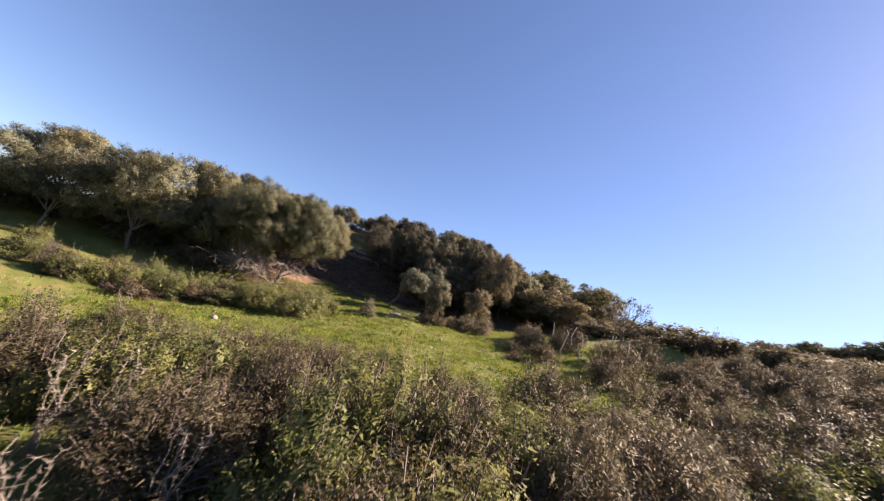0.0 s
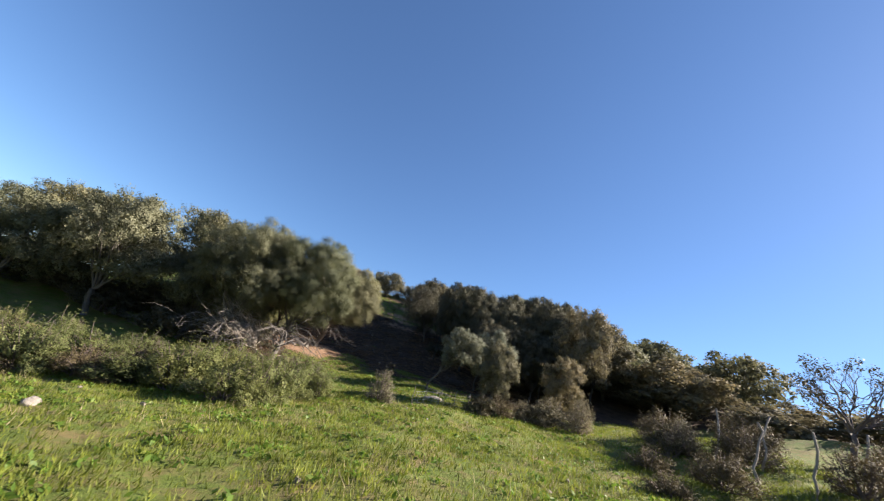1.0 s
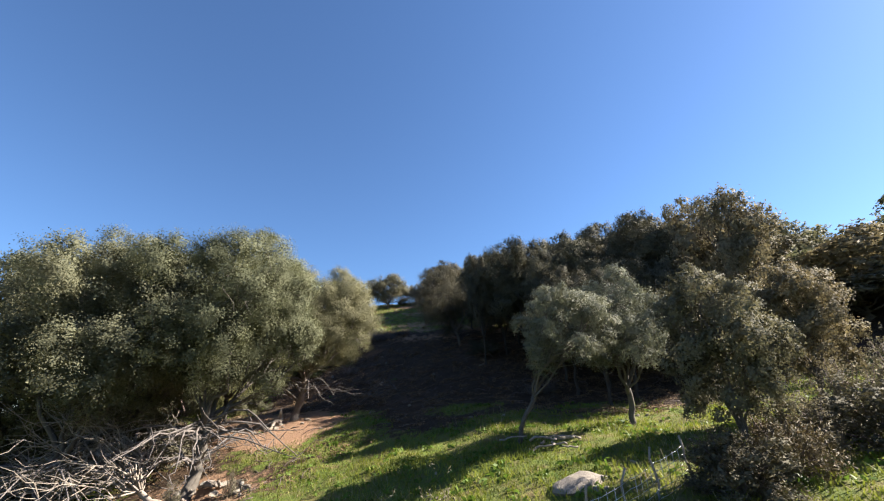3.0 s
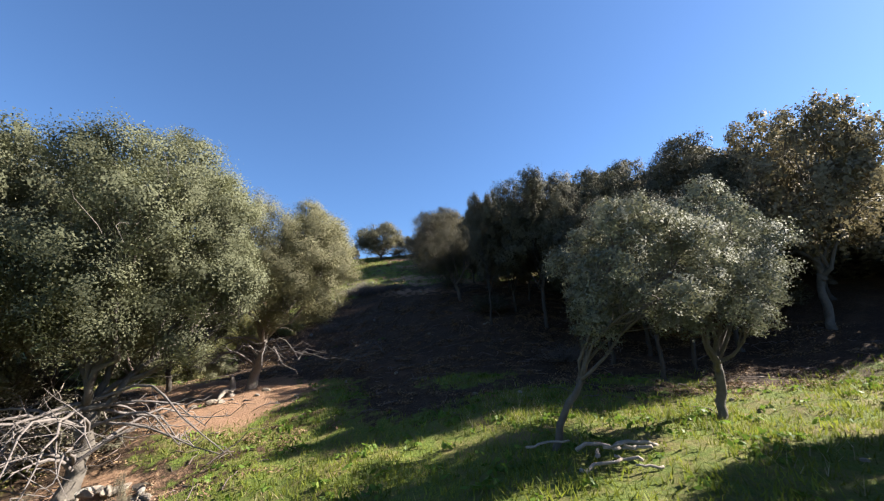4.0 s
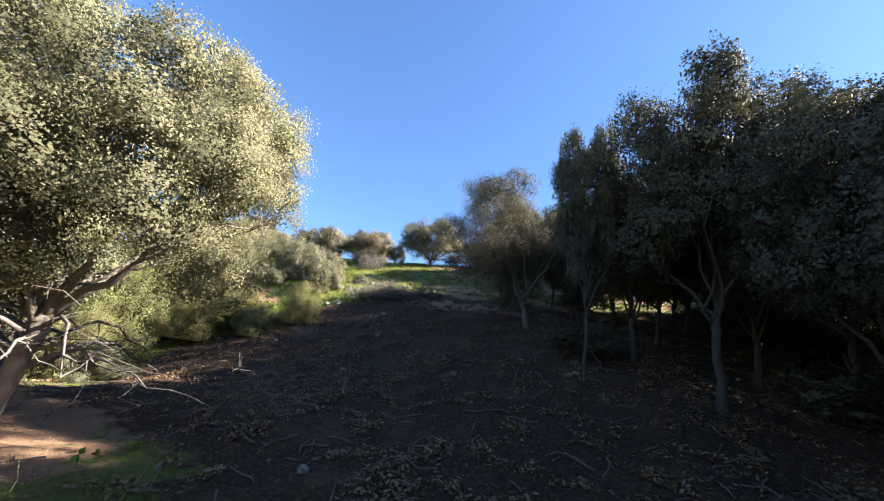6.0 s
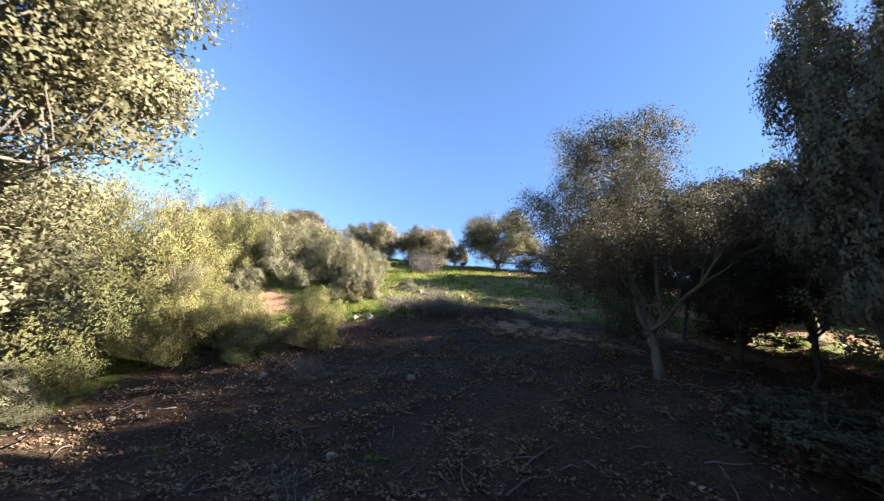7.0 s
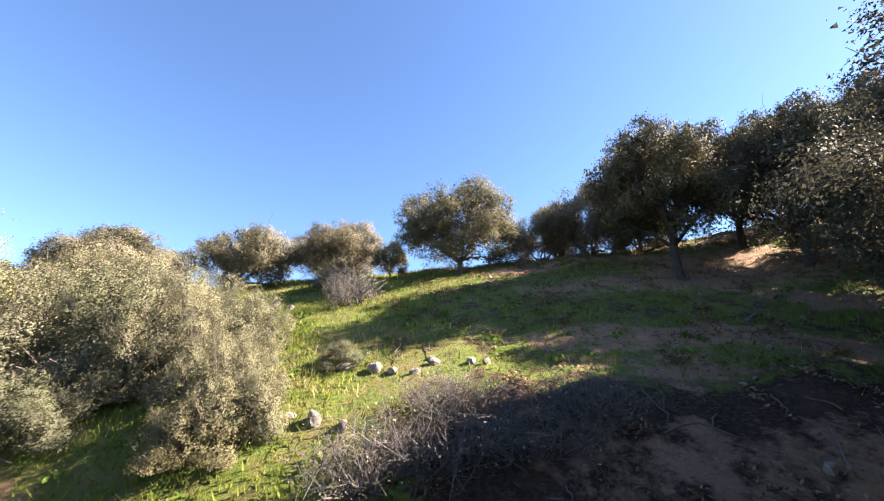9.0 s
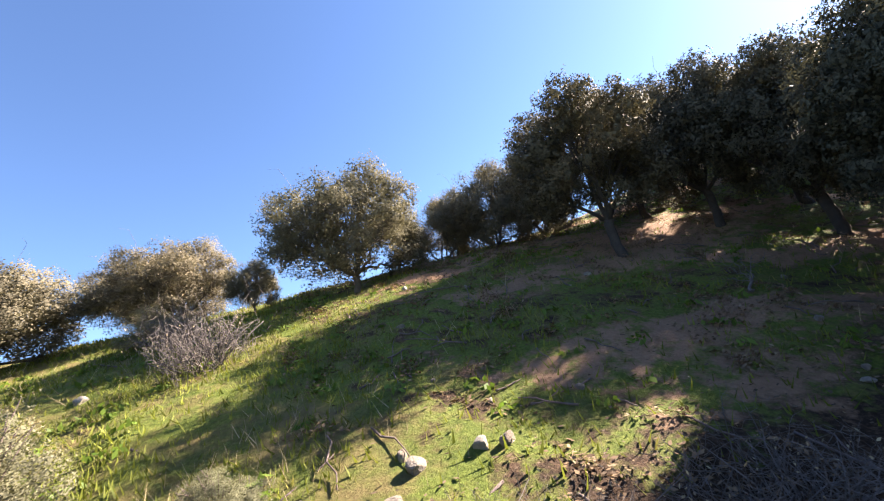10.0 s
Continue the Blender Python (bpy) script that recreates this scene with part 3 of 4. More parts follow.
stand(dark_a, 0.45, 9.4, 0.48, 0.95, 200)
# Next three oaks are added, hidden in the wood, to shade the valley floor.
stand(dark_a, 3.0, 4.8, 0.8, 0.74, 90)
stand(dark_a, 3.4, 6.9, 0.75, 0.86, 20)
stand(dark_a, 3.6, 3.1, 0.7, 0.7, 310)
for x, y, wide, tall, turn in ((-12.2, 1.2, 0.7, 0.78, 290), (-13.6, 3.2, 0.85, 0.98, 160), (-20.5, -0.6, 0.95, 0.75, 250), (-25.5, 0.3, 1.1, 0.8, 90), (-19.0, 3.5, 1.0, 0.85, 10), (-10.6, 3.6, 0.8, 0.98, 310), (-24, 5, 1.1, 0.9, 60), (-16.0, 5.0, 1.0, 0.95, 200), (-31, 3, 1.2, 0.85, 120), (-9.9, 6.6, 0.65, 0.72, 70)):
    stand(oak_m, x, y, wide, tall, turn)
# Added mainly as shadow casters: (4.7, 3.7), (7.4, 6.3), (4.5, 5.7), (1.6, 16.5), (0.5, 16.4).
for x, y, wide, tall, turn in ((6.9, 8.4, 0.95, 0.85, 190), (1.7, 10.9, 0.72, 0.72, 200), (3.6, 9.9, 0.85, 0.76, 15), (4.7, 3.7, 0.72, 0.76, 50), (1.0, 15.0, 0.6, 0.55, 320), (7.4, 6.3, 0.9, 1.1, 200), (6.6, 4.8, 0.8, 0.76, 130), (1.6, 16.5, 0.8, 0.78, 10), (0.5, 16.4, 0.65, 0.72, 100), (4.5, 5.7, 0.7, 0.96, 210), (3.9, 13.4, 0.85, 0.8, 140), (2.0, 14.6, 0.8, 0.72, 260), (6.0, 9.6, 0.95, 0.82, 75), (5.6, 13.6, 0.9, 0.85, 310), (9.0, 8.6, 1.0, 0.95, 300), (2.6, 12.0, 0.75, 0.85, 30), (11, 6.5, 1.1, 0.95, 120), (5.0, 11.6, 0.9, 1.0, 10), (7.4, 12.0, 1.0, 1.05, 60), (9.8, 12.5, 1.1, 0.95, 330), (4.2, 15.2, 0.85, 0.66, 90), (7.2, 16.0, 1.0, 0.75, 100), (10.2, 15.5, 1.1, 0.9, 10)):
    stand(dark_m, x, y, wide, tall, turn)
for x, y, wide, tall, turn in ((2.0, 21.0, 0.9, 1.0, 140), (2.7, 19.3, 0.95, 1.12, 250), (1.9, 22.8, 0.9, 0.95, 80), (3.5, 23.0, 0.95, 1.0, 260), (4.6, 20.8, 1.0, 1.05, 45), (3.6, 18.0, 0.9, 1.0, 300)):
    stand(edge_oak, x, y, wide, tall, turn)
for x, y, wide, tall, turn in ((-10.3, 24.3, 0.76, 0.74, 40), (-13.1, 23.0, 0.88, 0.8, 120), (-15.2, 20.6, 0.85, 0.75, 210), (-8.45, 23.9, 0.32, 0.45, 10), (-18.0, 19.0, 1.0, 0.8, 170), (-17.5, 23.5, 1.0, 0.85, 250), (-12.0, 27.0, 0.8, 0.8, 15)):
    stand(round_a, x, y, wide, tall, turn)
for x, y, wide, tall, turn in ((-1.7, 24.8, 0.75, 1.05, 330), (-3.2, 25.6, 0.75, 0.95, 100), (-0.2, 24.4, 0.8, 1.2, 20)):
    stand(round_a, x, y, wide, tall, turn, 0.45)
wood_rng = np.random.default_rng(5)
for k in range(34):
    u = (k + wood_rng.random()) / 34
    x = 10.5 + 22 * u
    stand(far_a if k % 2 else far_b, x, 4.5 + 0.2 * (x - 9) + 11 * wood_rng.random(), wood_rng.uniform(0.85, 1.15), wood_rng.uniform(0.8, 1.0) - 0.5 * u + (-0.3 if 0.12 < u < 0.3 else 0.08), wood_rng.uniform(0, 360))
for k in range(8):
    stand(far_a, wood_rng.uniform(8.5, 14), wood_rng.uniform(12, 27), wood_rng.uniform(0.8, 1.0), wood_rng.uniform(0.5, 0.7), wood_rng.uniform(0, 360))
for k in range(24):
    u = (k + 0.5 * wood_rng.random()) / 24
    stand(far_a if k % 3 else far_b, 54 + 30 * u, 42 - 38 * u + wood_rng.uniform(-2, 2), 1.2, wood_rng.uniform(0.75, 1.0), wood_rng.uniform(0, 360), 0.3)

# ---- shrubs ----
bush_a = make_bush("bush", 31, 2.4, 1.7, 0.031, 62000, BUSH_LEAF, "large sunlit yellow-green bush on slope", 60)
bush_b = make_bush("bush", 32, 2.2, 1.5, 0.031, 50000, BUSH_GREY_LEAF, "large sunlit grey-green bush on slope", 60)
heath_a = make_bush("heath_shrub", 33, 1.15, 1.0, 0.060, 6800, HEATH_LEAF, "brown-green thorny scrub in rough grass", 110, 11, 0.22)
heath_b = make_bush("heath_shrub", 34, 1.3, 0.95, 0.060, 6800, HEATH_LEAF, "brown-green thorny scrub in rough grass", 110, 11, 0.22)
grey_bush = make_bush("grey_bush", 35, 1.4, 0.85, 0.055, 5200, GREY_LEAF, "grey-green bush with thin upright shoots in grass", 60, 10, 0.32)
dark_bush = make_bush("dark_bush", 36, 1.7, 1.35, 0.060, 9000, SHADED_LEAF, "dark evergreen undergrowth beneath the trees", 16, 11)
green_bush = make_bush("green_bush", 38, 1.35, 1.0, 0.055, 7500, GREEN_LEAF, "olive-green bush with fine leaves in rough grass", 70, 11, 0.42)
far_bush = make_bush("grey_bush", 39, 1.4, 0.9, 0.11, 1300, GREY_LEAF, "grey-green bush on far scrubby hillside", 20, 10, 0.5)
brushwood = make_shrub("brushwood", 37, 0.5, 0.9, 0.03, 200, STRAW, "grey leafless brushwood on stony slope", 120, 0.4, 1.7, 6, GREY_TWIG, 0.45)
stand(bush_a, -11.8, 11.0, 1.05, 1.25, copy=False)
stand(bush_b, -12.6, 16.4, 1.0, 1.12, copy=False)
stand(heath_a, -4.0, -22.5, copy=False)
stand(heath_b, -2.2, -21.0, copy=False)
stand(grey_bush, -1.5, -5.7, 0.7, 0.75, copy=False)
stand(green_bush, -4.4, -8.3, 1.0, 0.95, copy=False)
stand(dark_bush, 9.0, 7.0, 1.2, 1.0, 0, copy=False)
stand(brushwood, -5.9, 15.6, copy=False)
stand(far_bush, 30.0, 2.0, 1.6, 1.0, copy=False)
under_rng = np.random.default_rng(9)
for x, y, wide, tall, turn in ((-11.0, 3.2, 1.2, 1.0, 20), (-9.6, 2.8, 1.0, 0.8, 110), (-12.6, 1.2, 1.3, 1.0, 200), (-14.5, 2.6, 1.3, 1.1, 310), (-16.5, 1.4, 1.2, 1.0, 70), (2.2, -4.2, 0.5, 0.45, 10), (4.9, -3.3, 0.8, 0.6, 90), (0.6, 11.0, 0.7, 0.5, 250), (1.6, 16.9, 0.8, 0.6, 70)):
    stand(dark_bush, x, y, wide, tall, turn)
for k in range(16):
    stand(dark_bush, -32 + 20 * (k + under_rng.random()) / 16, under_rng.uniform(1.5, 5.5), under_rng.uniform(1.0, 1.5), under_rng.uniform(0.7, 1.1), under_rng.uniform(0, 360))
for k in range(22):
    stand(dark_bush, under_rng.uniform(4.6, 11), under_rng.uniform(6.5, 17), under_rng.uniform(0.8, 1.4), under_rng.uniform(0.6, 1.1), under_rng.uniform(0, 360))
for x, y, tall, wide, turn in ((-12.8, 12.9, 4.2, 1.9, 40), (-14.2, 14.8, 3.0, 1.6, 90), (-15.5, 16.8, 3.0, 1.7, 150), (-16.5, 13.0, 4.6, 2.2, 210), (-10.3, 12.2, 2.1, 1.2, 275), (-9.2, 12.9, 1.5, 0.9, 30), (-7.7, 13.4, 1.45, 0.8, 130), (-15.0, 11.6, 4.6, 2.0, 60), (-13.6, 16.0, 3.0, 1.5, 250), (-8.6, 12.6, 1.0, 0.8, 310), (-11.3, 10.0, 2.0, 1.2, 200)):
    stand(bush_a, x, y, wide / 1.7, 0.87 * tall / 2.4, turn, 0.12)
for x, y, tall, wide, turn in ((-8.2, 15.9, 1.6, 0.65, 30), (-9.9, 13.1, 1.7, 0.9, 70), (-11.2, 12.9, 2.8, 1.3, 110), (-13.6, 10.4, 5.0, 2.0, 160), (-9.0, 16.5, 1.6, 0.8, 50), (-10.0, 16.8, 2.2, 1.0, 280), (-11.0, 17.2, 2.6, 1.3, 200), (-9.2, 17.4, 1.8, 0.95, 240), (-10.8, 15.9, 1.2, 0.85, 20), (-12.0, 15.0, 1.3, 0.85, 310), (-7.6, 17.6, 0.6, 0.5, 80), (-8.5, 15.7, 1.2, 0.65, 290), (-13.8, 18.6, 2.9, 1.6, 330), (-10.9, 18.5, 2.1, 1.05, 15), (-9.9, 22.6, 1.0, 0.8, 60), (-10.4, 9.8, 1.4, 0.95, 140), (-8.3, 15.9, 0.8, 0.55, 185)):
    stand(bush_b, x, y, wide / 1.5, 0.8 * tall / 2.2, turn, 0.12)
scrub_rng = np.random.default_rng(8)
for k in range(98):
    x, y = -13 + 1.5 * (k % 14 + scrub_rng.random()), -26 + 1.25 * (k // 14 + scrub_rng.random())
    if abs(x + 3.6 - 0.35 * (y + 27)) < 0.9 and y < -20:
        y -= 1.0
    wide, tall, turn = scrub_rng.uniform(0.9, 1.4), scrub_rng.uniform(0.75, 1.15) * (1.28 if y > -20 else 1.0), scrub_rng.uniform(0, 360)
    if y > -19.6:
        y -= 5.0
    if min(math.hypot(x + 6.3, y + 24.6), math.hypot(x + 5.3, y + 22.8), math.hypot(x + 4.4, y + 24.8)) > 1.0:
        stand((heath_a, green_bush, heath_b, grey_bush, heath_a)[k % 5], x, y, wide, tall, turn)
for k in range(52):
    x, y = scrub_rng.uniform(6.5, 19), scrub_rng.uniform(-27, -6)
    stand((heath_a, heath_b, grey_bush)[k % 3], x, y, scrub_rng.uniform(0.9, 1.6), scrub_rng.uniform(0.8, 1.4), scrub_rng.uniform(0, 360))
for k in range(20):
    u = (k + scrub_rng.random()) / 20
    plant = (green_bush, heath_b, green_bush, grey_bush)[k % 4]
    stand(plant, -17 + 12.5 * u, -7.6 + 2.0 * u + scrub_rng.uniform(-2.0, 1.6), scrub_rng.uniform(0.7, 1.35), scrub_rng.uniform(0.6, 1.15), scrub_rng.uniform(0, 360))
for x, y, wide, tall, turn in ((-7.4, 0.1, 0.4, 0.6, 300), (-6.4, 0.6, 0.3, 0.55, 20), (3.9, -3.3, 0.9, 0.75, 60), (5.3, -2.6, 1.2, 1.1, 110), (5.9, -4.4, 1.2, 1.2, 200), (6.6, -2.2, 1.3, 1.2, 15)):
    stand(grey_bush, x, y, wide, tall, turn)
for x, y, wide, tall, turn in ((-3.9, -7.2, 0.8, 0.85, 80), (-5.0, -8.9, 1.0, 0.8, 150), (-5.6, -7.0, 1.0, 1.0, 230), (-6.6, -8.2, 0.9, 0.8, 20), (-3.3, -6.4, 0.6, 0.6, 300), (-7.6, -6.6, 1.1, 0.9, 120), (-4.6, -5.9, 0.9, 0.9, 40)):
    stand(green_bush, x, y, wide, tall, turn)
for k in range(44):
    x = 36 + 38 * (k + scrub_rng.random()) / 44
    stand(far_bush, x, 18 - 0.35 * (x - 50) - scrub_rng.uniform(-12, 16), scrub_rng.uniform(1.6, 2.4), scrub_rng.uniform(0.7, 1.1), scrub_rng.uniform(0, 360))
for k in range(40):
    x, y = 13.5 + 1.1 * (k % 8 + scrub_rng.random()), -19.5 + 1.6 * (k // 8 + scrub_rng.random())
    stand((heath_a, heath_b, grey_bush)[k % 3], x, y, scrub_rng.uniform(1.0, 1.5), scrub_rng.uniform(0.8, 1.2), scrub_rng.uniform(0, 360))
for k in range(22):
    x, y = -7.0 + 0.5 * (k % 11 + scrub_rng.random()), -19.6 + 0.9 * (k // 11) + scrub_rng.uniform(-0.3, 0.5)
    stand((heath_a, green_bush, grey_bush, heath_b)[k % 4], x, y, scrub_rng.uniform(0.7, 1.0), scrub_rng.uniform(0.75, 0.98), scrub_rng.uniform(0, 360))
for x, y, wide, tall, turn in ((-7.2, -16.4, 0.9, 0.5, 10), (-6.2, -16.8, 0.8, 0.45, 80), (-5.0, -15.9, 0.7, 0.35, 150), (-8.3, -15.6, 1.0, 0.55, 230)):
    stand(heath_b, x, y, wide, tall, turn)
for k in range(18):
    u = (k + scrub_rng.random()) / 18
    stand((green_bush, heath_a, green_bush)[k % 3], -13.5 + 10.0 * u, -8.6 + 2.9 * u + scrub_rng.uniform(-1.3, 1.0), scrub_rng.uniform(0.9, 1.4), scrub_rng.uniform(0.7, 1.1), scrub_rng.uniform(0, 360))
for k in range(28):
    x, y = 26 + 2.3 * (k % 7 + scrub_rng.random()), -16 + 3.0 * (k // 7 + scrub_rng.random())
    stand(grey_bush if k % 2 else heath_a, x, y, scrub_rng.uniform(1.2, 1.9), scrub_rng.uniform(0.7, 1.0), scrub_rng.uniform(0, 360))
for k in range(34):
    x = scrub_rng.uniform(17, 52)
    stand(far_bush, x, scrub_rng.uniform(-16, 4) + 0.45 * (x - 17), scrub_rng.uniform(1.4, 2.4), scrub_rng.uniform(0.8, 1.3), scrub_rng.uniform(0, 360))


# ---- stones ----
def make_stone(seed, flat=0.7, fine=3):
    """A worn boulder about one metre long with broken faces, its foot in the origin."""
    bm = bmesh.new()
    bmesh.ops.create_icosphere(bm, subdivisions=fine, radius=0.5)
    shift = Vector((seed * 3.7, seed * 1.3, seed * 2.1))
    rng = random.Random(seed)
    breaks = [(Vector((rng.gauss(0, 1), rng.gauss(0, 1), rng.gauss(0, 0.8))).normalized(), rng.uniform(0.24, 0.40)) for _ in range(7)]
    for v in bm.verts:
        for way, limit in breaks:
            over = v.co.dot(way) - limit
            if over > 0:
                v.co -= way * over * 0.92
        rough = noise.noise(v.co * 2.2 + shift) * 0.22 + noise.noise(v.co * 6 + shift) * 0.06
        cut = max(-0.33, min(0.33, v.co.x * 0.5 + v.co.z * 0.6)) * 0.12
        v.co *= 1 + rough - cut
        v.co.y *= 0.78
        v.co.z = v.co.z * flat + 0.16
    me = bpy.data.meshes.new("stone")
    bm.to_mesh(me)
    bm.free()
    return me


STONES = [make_stone(k, f) for k, f in ((1, 0.8), (2, 0.7), (3, 0.9), (4, 0.6))]
SHARDS = [make_stone(k, f, 2) for k, f in ((5, 0.5), (6, 0.8), (7, 0.6), (8, 0.4))]


def lay_stone(k, x, y, size, turn, name="stone", label="weathered grey-brown stone lying in grass", lift=0.0):
    ob = part(name, (SHARDS if name == "rubble_stone" else STONES)[k % 4], STONE)
    tagged(ob, label, "stone", "stones on the hillside")
    size = 0.55 * size if name == "stone" else size
    ob.matrix_world = pose(x, y, float(ground_height(x, y)) + lift - 0.10 * size, 6 * math.sin(k), 5 * math.cos(3 * k), turn) @ (Matrix.Rotation(1.9 * k, 4, "X") @ Matrix.Diagonal((1.25 * size, 0.7 * size, 0.5 * size, 1)) if name == "rubble_stone" else Matrix.Diagonal((size, size, (0.6 if name == "boulder" else 1.0) * size, 1)))
    return ob


lay_stone(3, 0.55, -3.2, 0.9, 15, "boulder", "large pale flat boulder half sunk in grass")
for k, (x, y, size, turn) in enumerate(((-6.28, 5.3, 0.42, 20), (-6.17, 17.35, 0.42, 70), (-7.05, 17.3, 0.5, 140), (-7.5, 17.4, 0.5, 10), (-6.4, 17.05, 0.3, 200), (-5.62, 17.35, 0.36, 260), (-5.4, 17.3, 0.3, 33), (-6.75, 17.2, 0.42, 300),
                                        (-7.47, 14.65, 0.42, 80), (-7.13, 14.72, 0.5, 190), (-7.38, 16.0, 0.5, 300), (-7.75, 16.15, 0.42, 45), (-7.0, 15.9, 0.36, 115), (-10.0, 20.4, 0.4, 5), (1.0, 15.4, 0.36, 60), (-7.2, -11.5, 0.75, 95),
                                        (-6.9, 4.7, 0.26, 150), (-7.35, 4.5, 0.6, 12), (-7.0, 4.35, 0.36, 222), (-8.15, 4.58, 0.32, 100), (-7.3, 11.8, 0.45, 130), (-4.4, 17.75, 0.22, 20), (-7.75, 4.5, 0.4, 60))):
    lay_stone(k, x, y, size, turn)
pile_rng = np.random.default_rng(21)
for k in range(46):
    far, turn = 0.85 * math.sqrt(pile_rng.random()), pile_rng.uniform(0, 6.283)
    lay_stone(k, -7.1 + 1.25 * far * math.cos(turn), 0.75 + 0.75 * far * math.sin(turn), pile_rng.uniform(0.16, 0.36), pile_rng.uniform(0, 360), "rubble_stone", "pale broken stone in a heap beside dead tree", 0.34 * (0.9 - far))
for k in range(110):
    x, y = pile_rng.uniform(-10, 4), pile_rng.uniform(-16, 24)
    lay_stone(k, x, y, pile_rng.uniform(0.06, 0.17), pile_rng.uniform(0, 360), "small_stone", "small pale stone on the ground")


# ---- dead wood ----
def make_dead_tree(seed, length, count, thick, label, mat):
    """A fallen tree: a short butt in the origin and a fan of long thin bare branches."""
    rng = np.random.default_rng(seed)
    dead = tagged(new("dead_tree"), label, "dead tree")
    butt = wander(rng, (0.55 * length * 0.35, 0, 0.05), (-0.25 * length, 0, 0.28 * length), 9, 0.3)
    part("trunk", mesh_from("trunk", *tube(butt, thick * np.linspace(1, 0.45, 9), 9), True), mat, dead)
    for k in range(count):
        root = butt[rng.integers(3, 9)]
        turn, lift = rng.normal(math.pi, 0.55), rng.uniform(-0.12, 0.75)
        far = length * rng.uniform(0.55, 1.05)
        end = root + far * np.array([math.cos(turn) * math.cos(lift), math.sin(turn) * math.cos(lift), math.sin(lift)])
        end[2] = max(end[2], 0.05)
        line = wander(rng, root, end, 9, 0.5)
        line[:, 2] += 0.16 * far * np.sin(np.linspace(0, np.pi, 9))
        pieces = [tube(line, thick * np.linspace(0.24, 0.05, 9), 5)]
        for _ in range(9):
            start = line[rng.integers(2, 8)]
            tip = start + 0.32 * far * (0.75 * (end - root) / far + rng.normal(0, 0.5, 3))
            tip[2] = max(tip[2], 0.03)
            pieces.append(tube(wander(rng, start, tip, 6, 0.35), thick * np.linspace(0.13, 0.035, 6), 4))
        part("branch", mesh_from("branch", *joined(pieces)), mat, dead)
    return dead


dead_a = make_dead_tree(41, 2.7, 60, 0.065, "bleached fallen tree with a fan of bare branches", PALE_WOOD)
stand(dead_a, -8.1, 0.3, 1.05, 1.2, -8, copy=False)
dead_b = make_dead_tree(42, 1.5, 6, 0.035, "dead grey branches lying on shaded ground", GREY_TWIG)
stand(dead_b, -4.6, 6.6, turn=150, copy=False)
for x, y, wide, turn in ((0.8, 10.5, 0.9, 60), (-1.0, 18.4, 0.7, 210), (-3.6, 8.4, 0.7, 300), (-12.0, -5.0, 1.0, 20), (1.5, 16.8, 0.9, 110)):
    stand(dead_b, x, y, wide, 0.8 * wide, turn)

stump = tagged(new("tree_stump"), "short splintered grey stump on red soil", "stump")
stump_rng = np.random.default_rng(43)
part("stem", mesh_from("stem", *tube(wander(stump_rng, (0, 0, -0.1), (-0.06, 0.02, 0.55), 7, 0.5), np.array([0.16, 0.11, 0.09, 0.085, 0.08, 0.07, 0.02]), 8), True), PALE_WOOD, stump)
part("root", mesh_from("root", *tube(wander(stump_rng, (0, 0, 0.08), (-0.25, -0.6, -0.04), 6, 0.5), np.linspace(0.08, 0.03, 6), 7), True), PALE_WOOD, stump)
stand(stump, -7.2, 5.3, copy=False)

log_rng = np.random.default_rng(44)
for k in range(9):
    length, thick = log_rng.uniform(0.25, 0.7), log_rng.uniform(0.012, 0.028)
    v, f = tube(wander(log_rng, (-length / 2, 0, 0), (length / 2, 0, 0), 7, 0.35), thick * np.linspace(1.1, 0.8, 7), 7)
    log = part("log", mesh_from("log", v, f, True), PALE_WOOD)
    tagged(log, "bleached broken log on a heap in grass", "log", "logs heaped under the oak")
    x, y = 0.78 + log_rng.normal(0, 0.28), -0.95 + log_rng.normal(0, 0.18)
    log.matrix_world = pose(x, y, float(ground_height(x, y)) + 0.05 + 0.014 * k, 0, log_rng.uniform(-9, 9), log_rng.uniform(0, 180))


# ---- fences ----
def make_post(seed, height, thick, name="post"):
    rng = np.random.default_rng(seed)
    v, f = tube(wander(rng, (0, 0, -0.2), (rng.normal(0, 0.05), rng.normal(0, 0.05), height), 7, 0.25), thick * np.linspace(1.1, 0.85, 7), 7)
    return mesh_from(name, v, f, True)


WIRE, wn, wl, ws = material("galvanised_wire", 0.45)
ws.inputs["Base Color"].default_value, ws.inputs["Metallic"].default_value = (0.42, 0.42, 0.41, 1), 1.0
fence = tagged(new("wire_fence"), "sheep fence of pale stakes and square wire mesh", "fence")
FENCE_FEET = ((-0.35, -5.3), (0.05, -5.05), (0.66, -4.6), (1.15, -4.2), (1.75, -3.8))
tops = []
for k, (x, y) in enumerate(FENCE_FEET):
    z = float(ground_height(x, y))
    stake = part("stake", make_post(60 + k, 0.58 + 0.05 * math.sin(3 * k), 0.016, "stake"), PALE_WOOD, fence)
    stake.matrix_world = pose(x, y, z)
    tops.append(np.array([x, y, z]))
for a, b in zip(tops[:-1], tops[1:]):
    for level in np.linspace(0.06, 0.44, 5):
        line = np.linspace(a, b, 5) + (0, 0, level)
        line[1:4, 2] -= 0.02
        part("wire", mesh_from("wire", *tube(line, np.full(5, 0.0035), 4)), WIRE, fence)
    for u in np.linspace(0, 1, 6)[1:-1]:
        foot = a + (b - a) * u
        part("wire", mesh_from("wire", *tube(np.linspace(foot + (0, 0, 0.06), foot + (0, 0, 0.44), 3), np.full(3, 0.0035), 4)), WIRE, fence)
old_fence = tagged(new("old_fence"), "row of crooked grey stakes on scrubby bank", "fence")
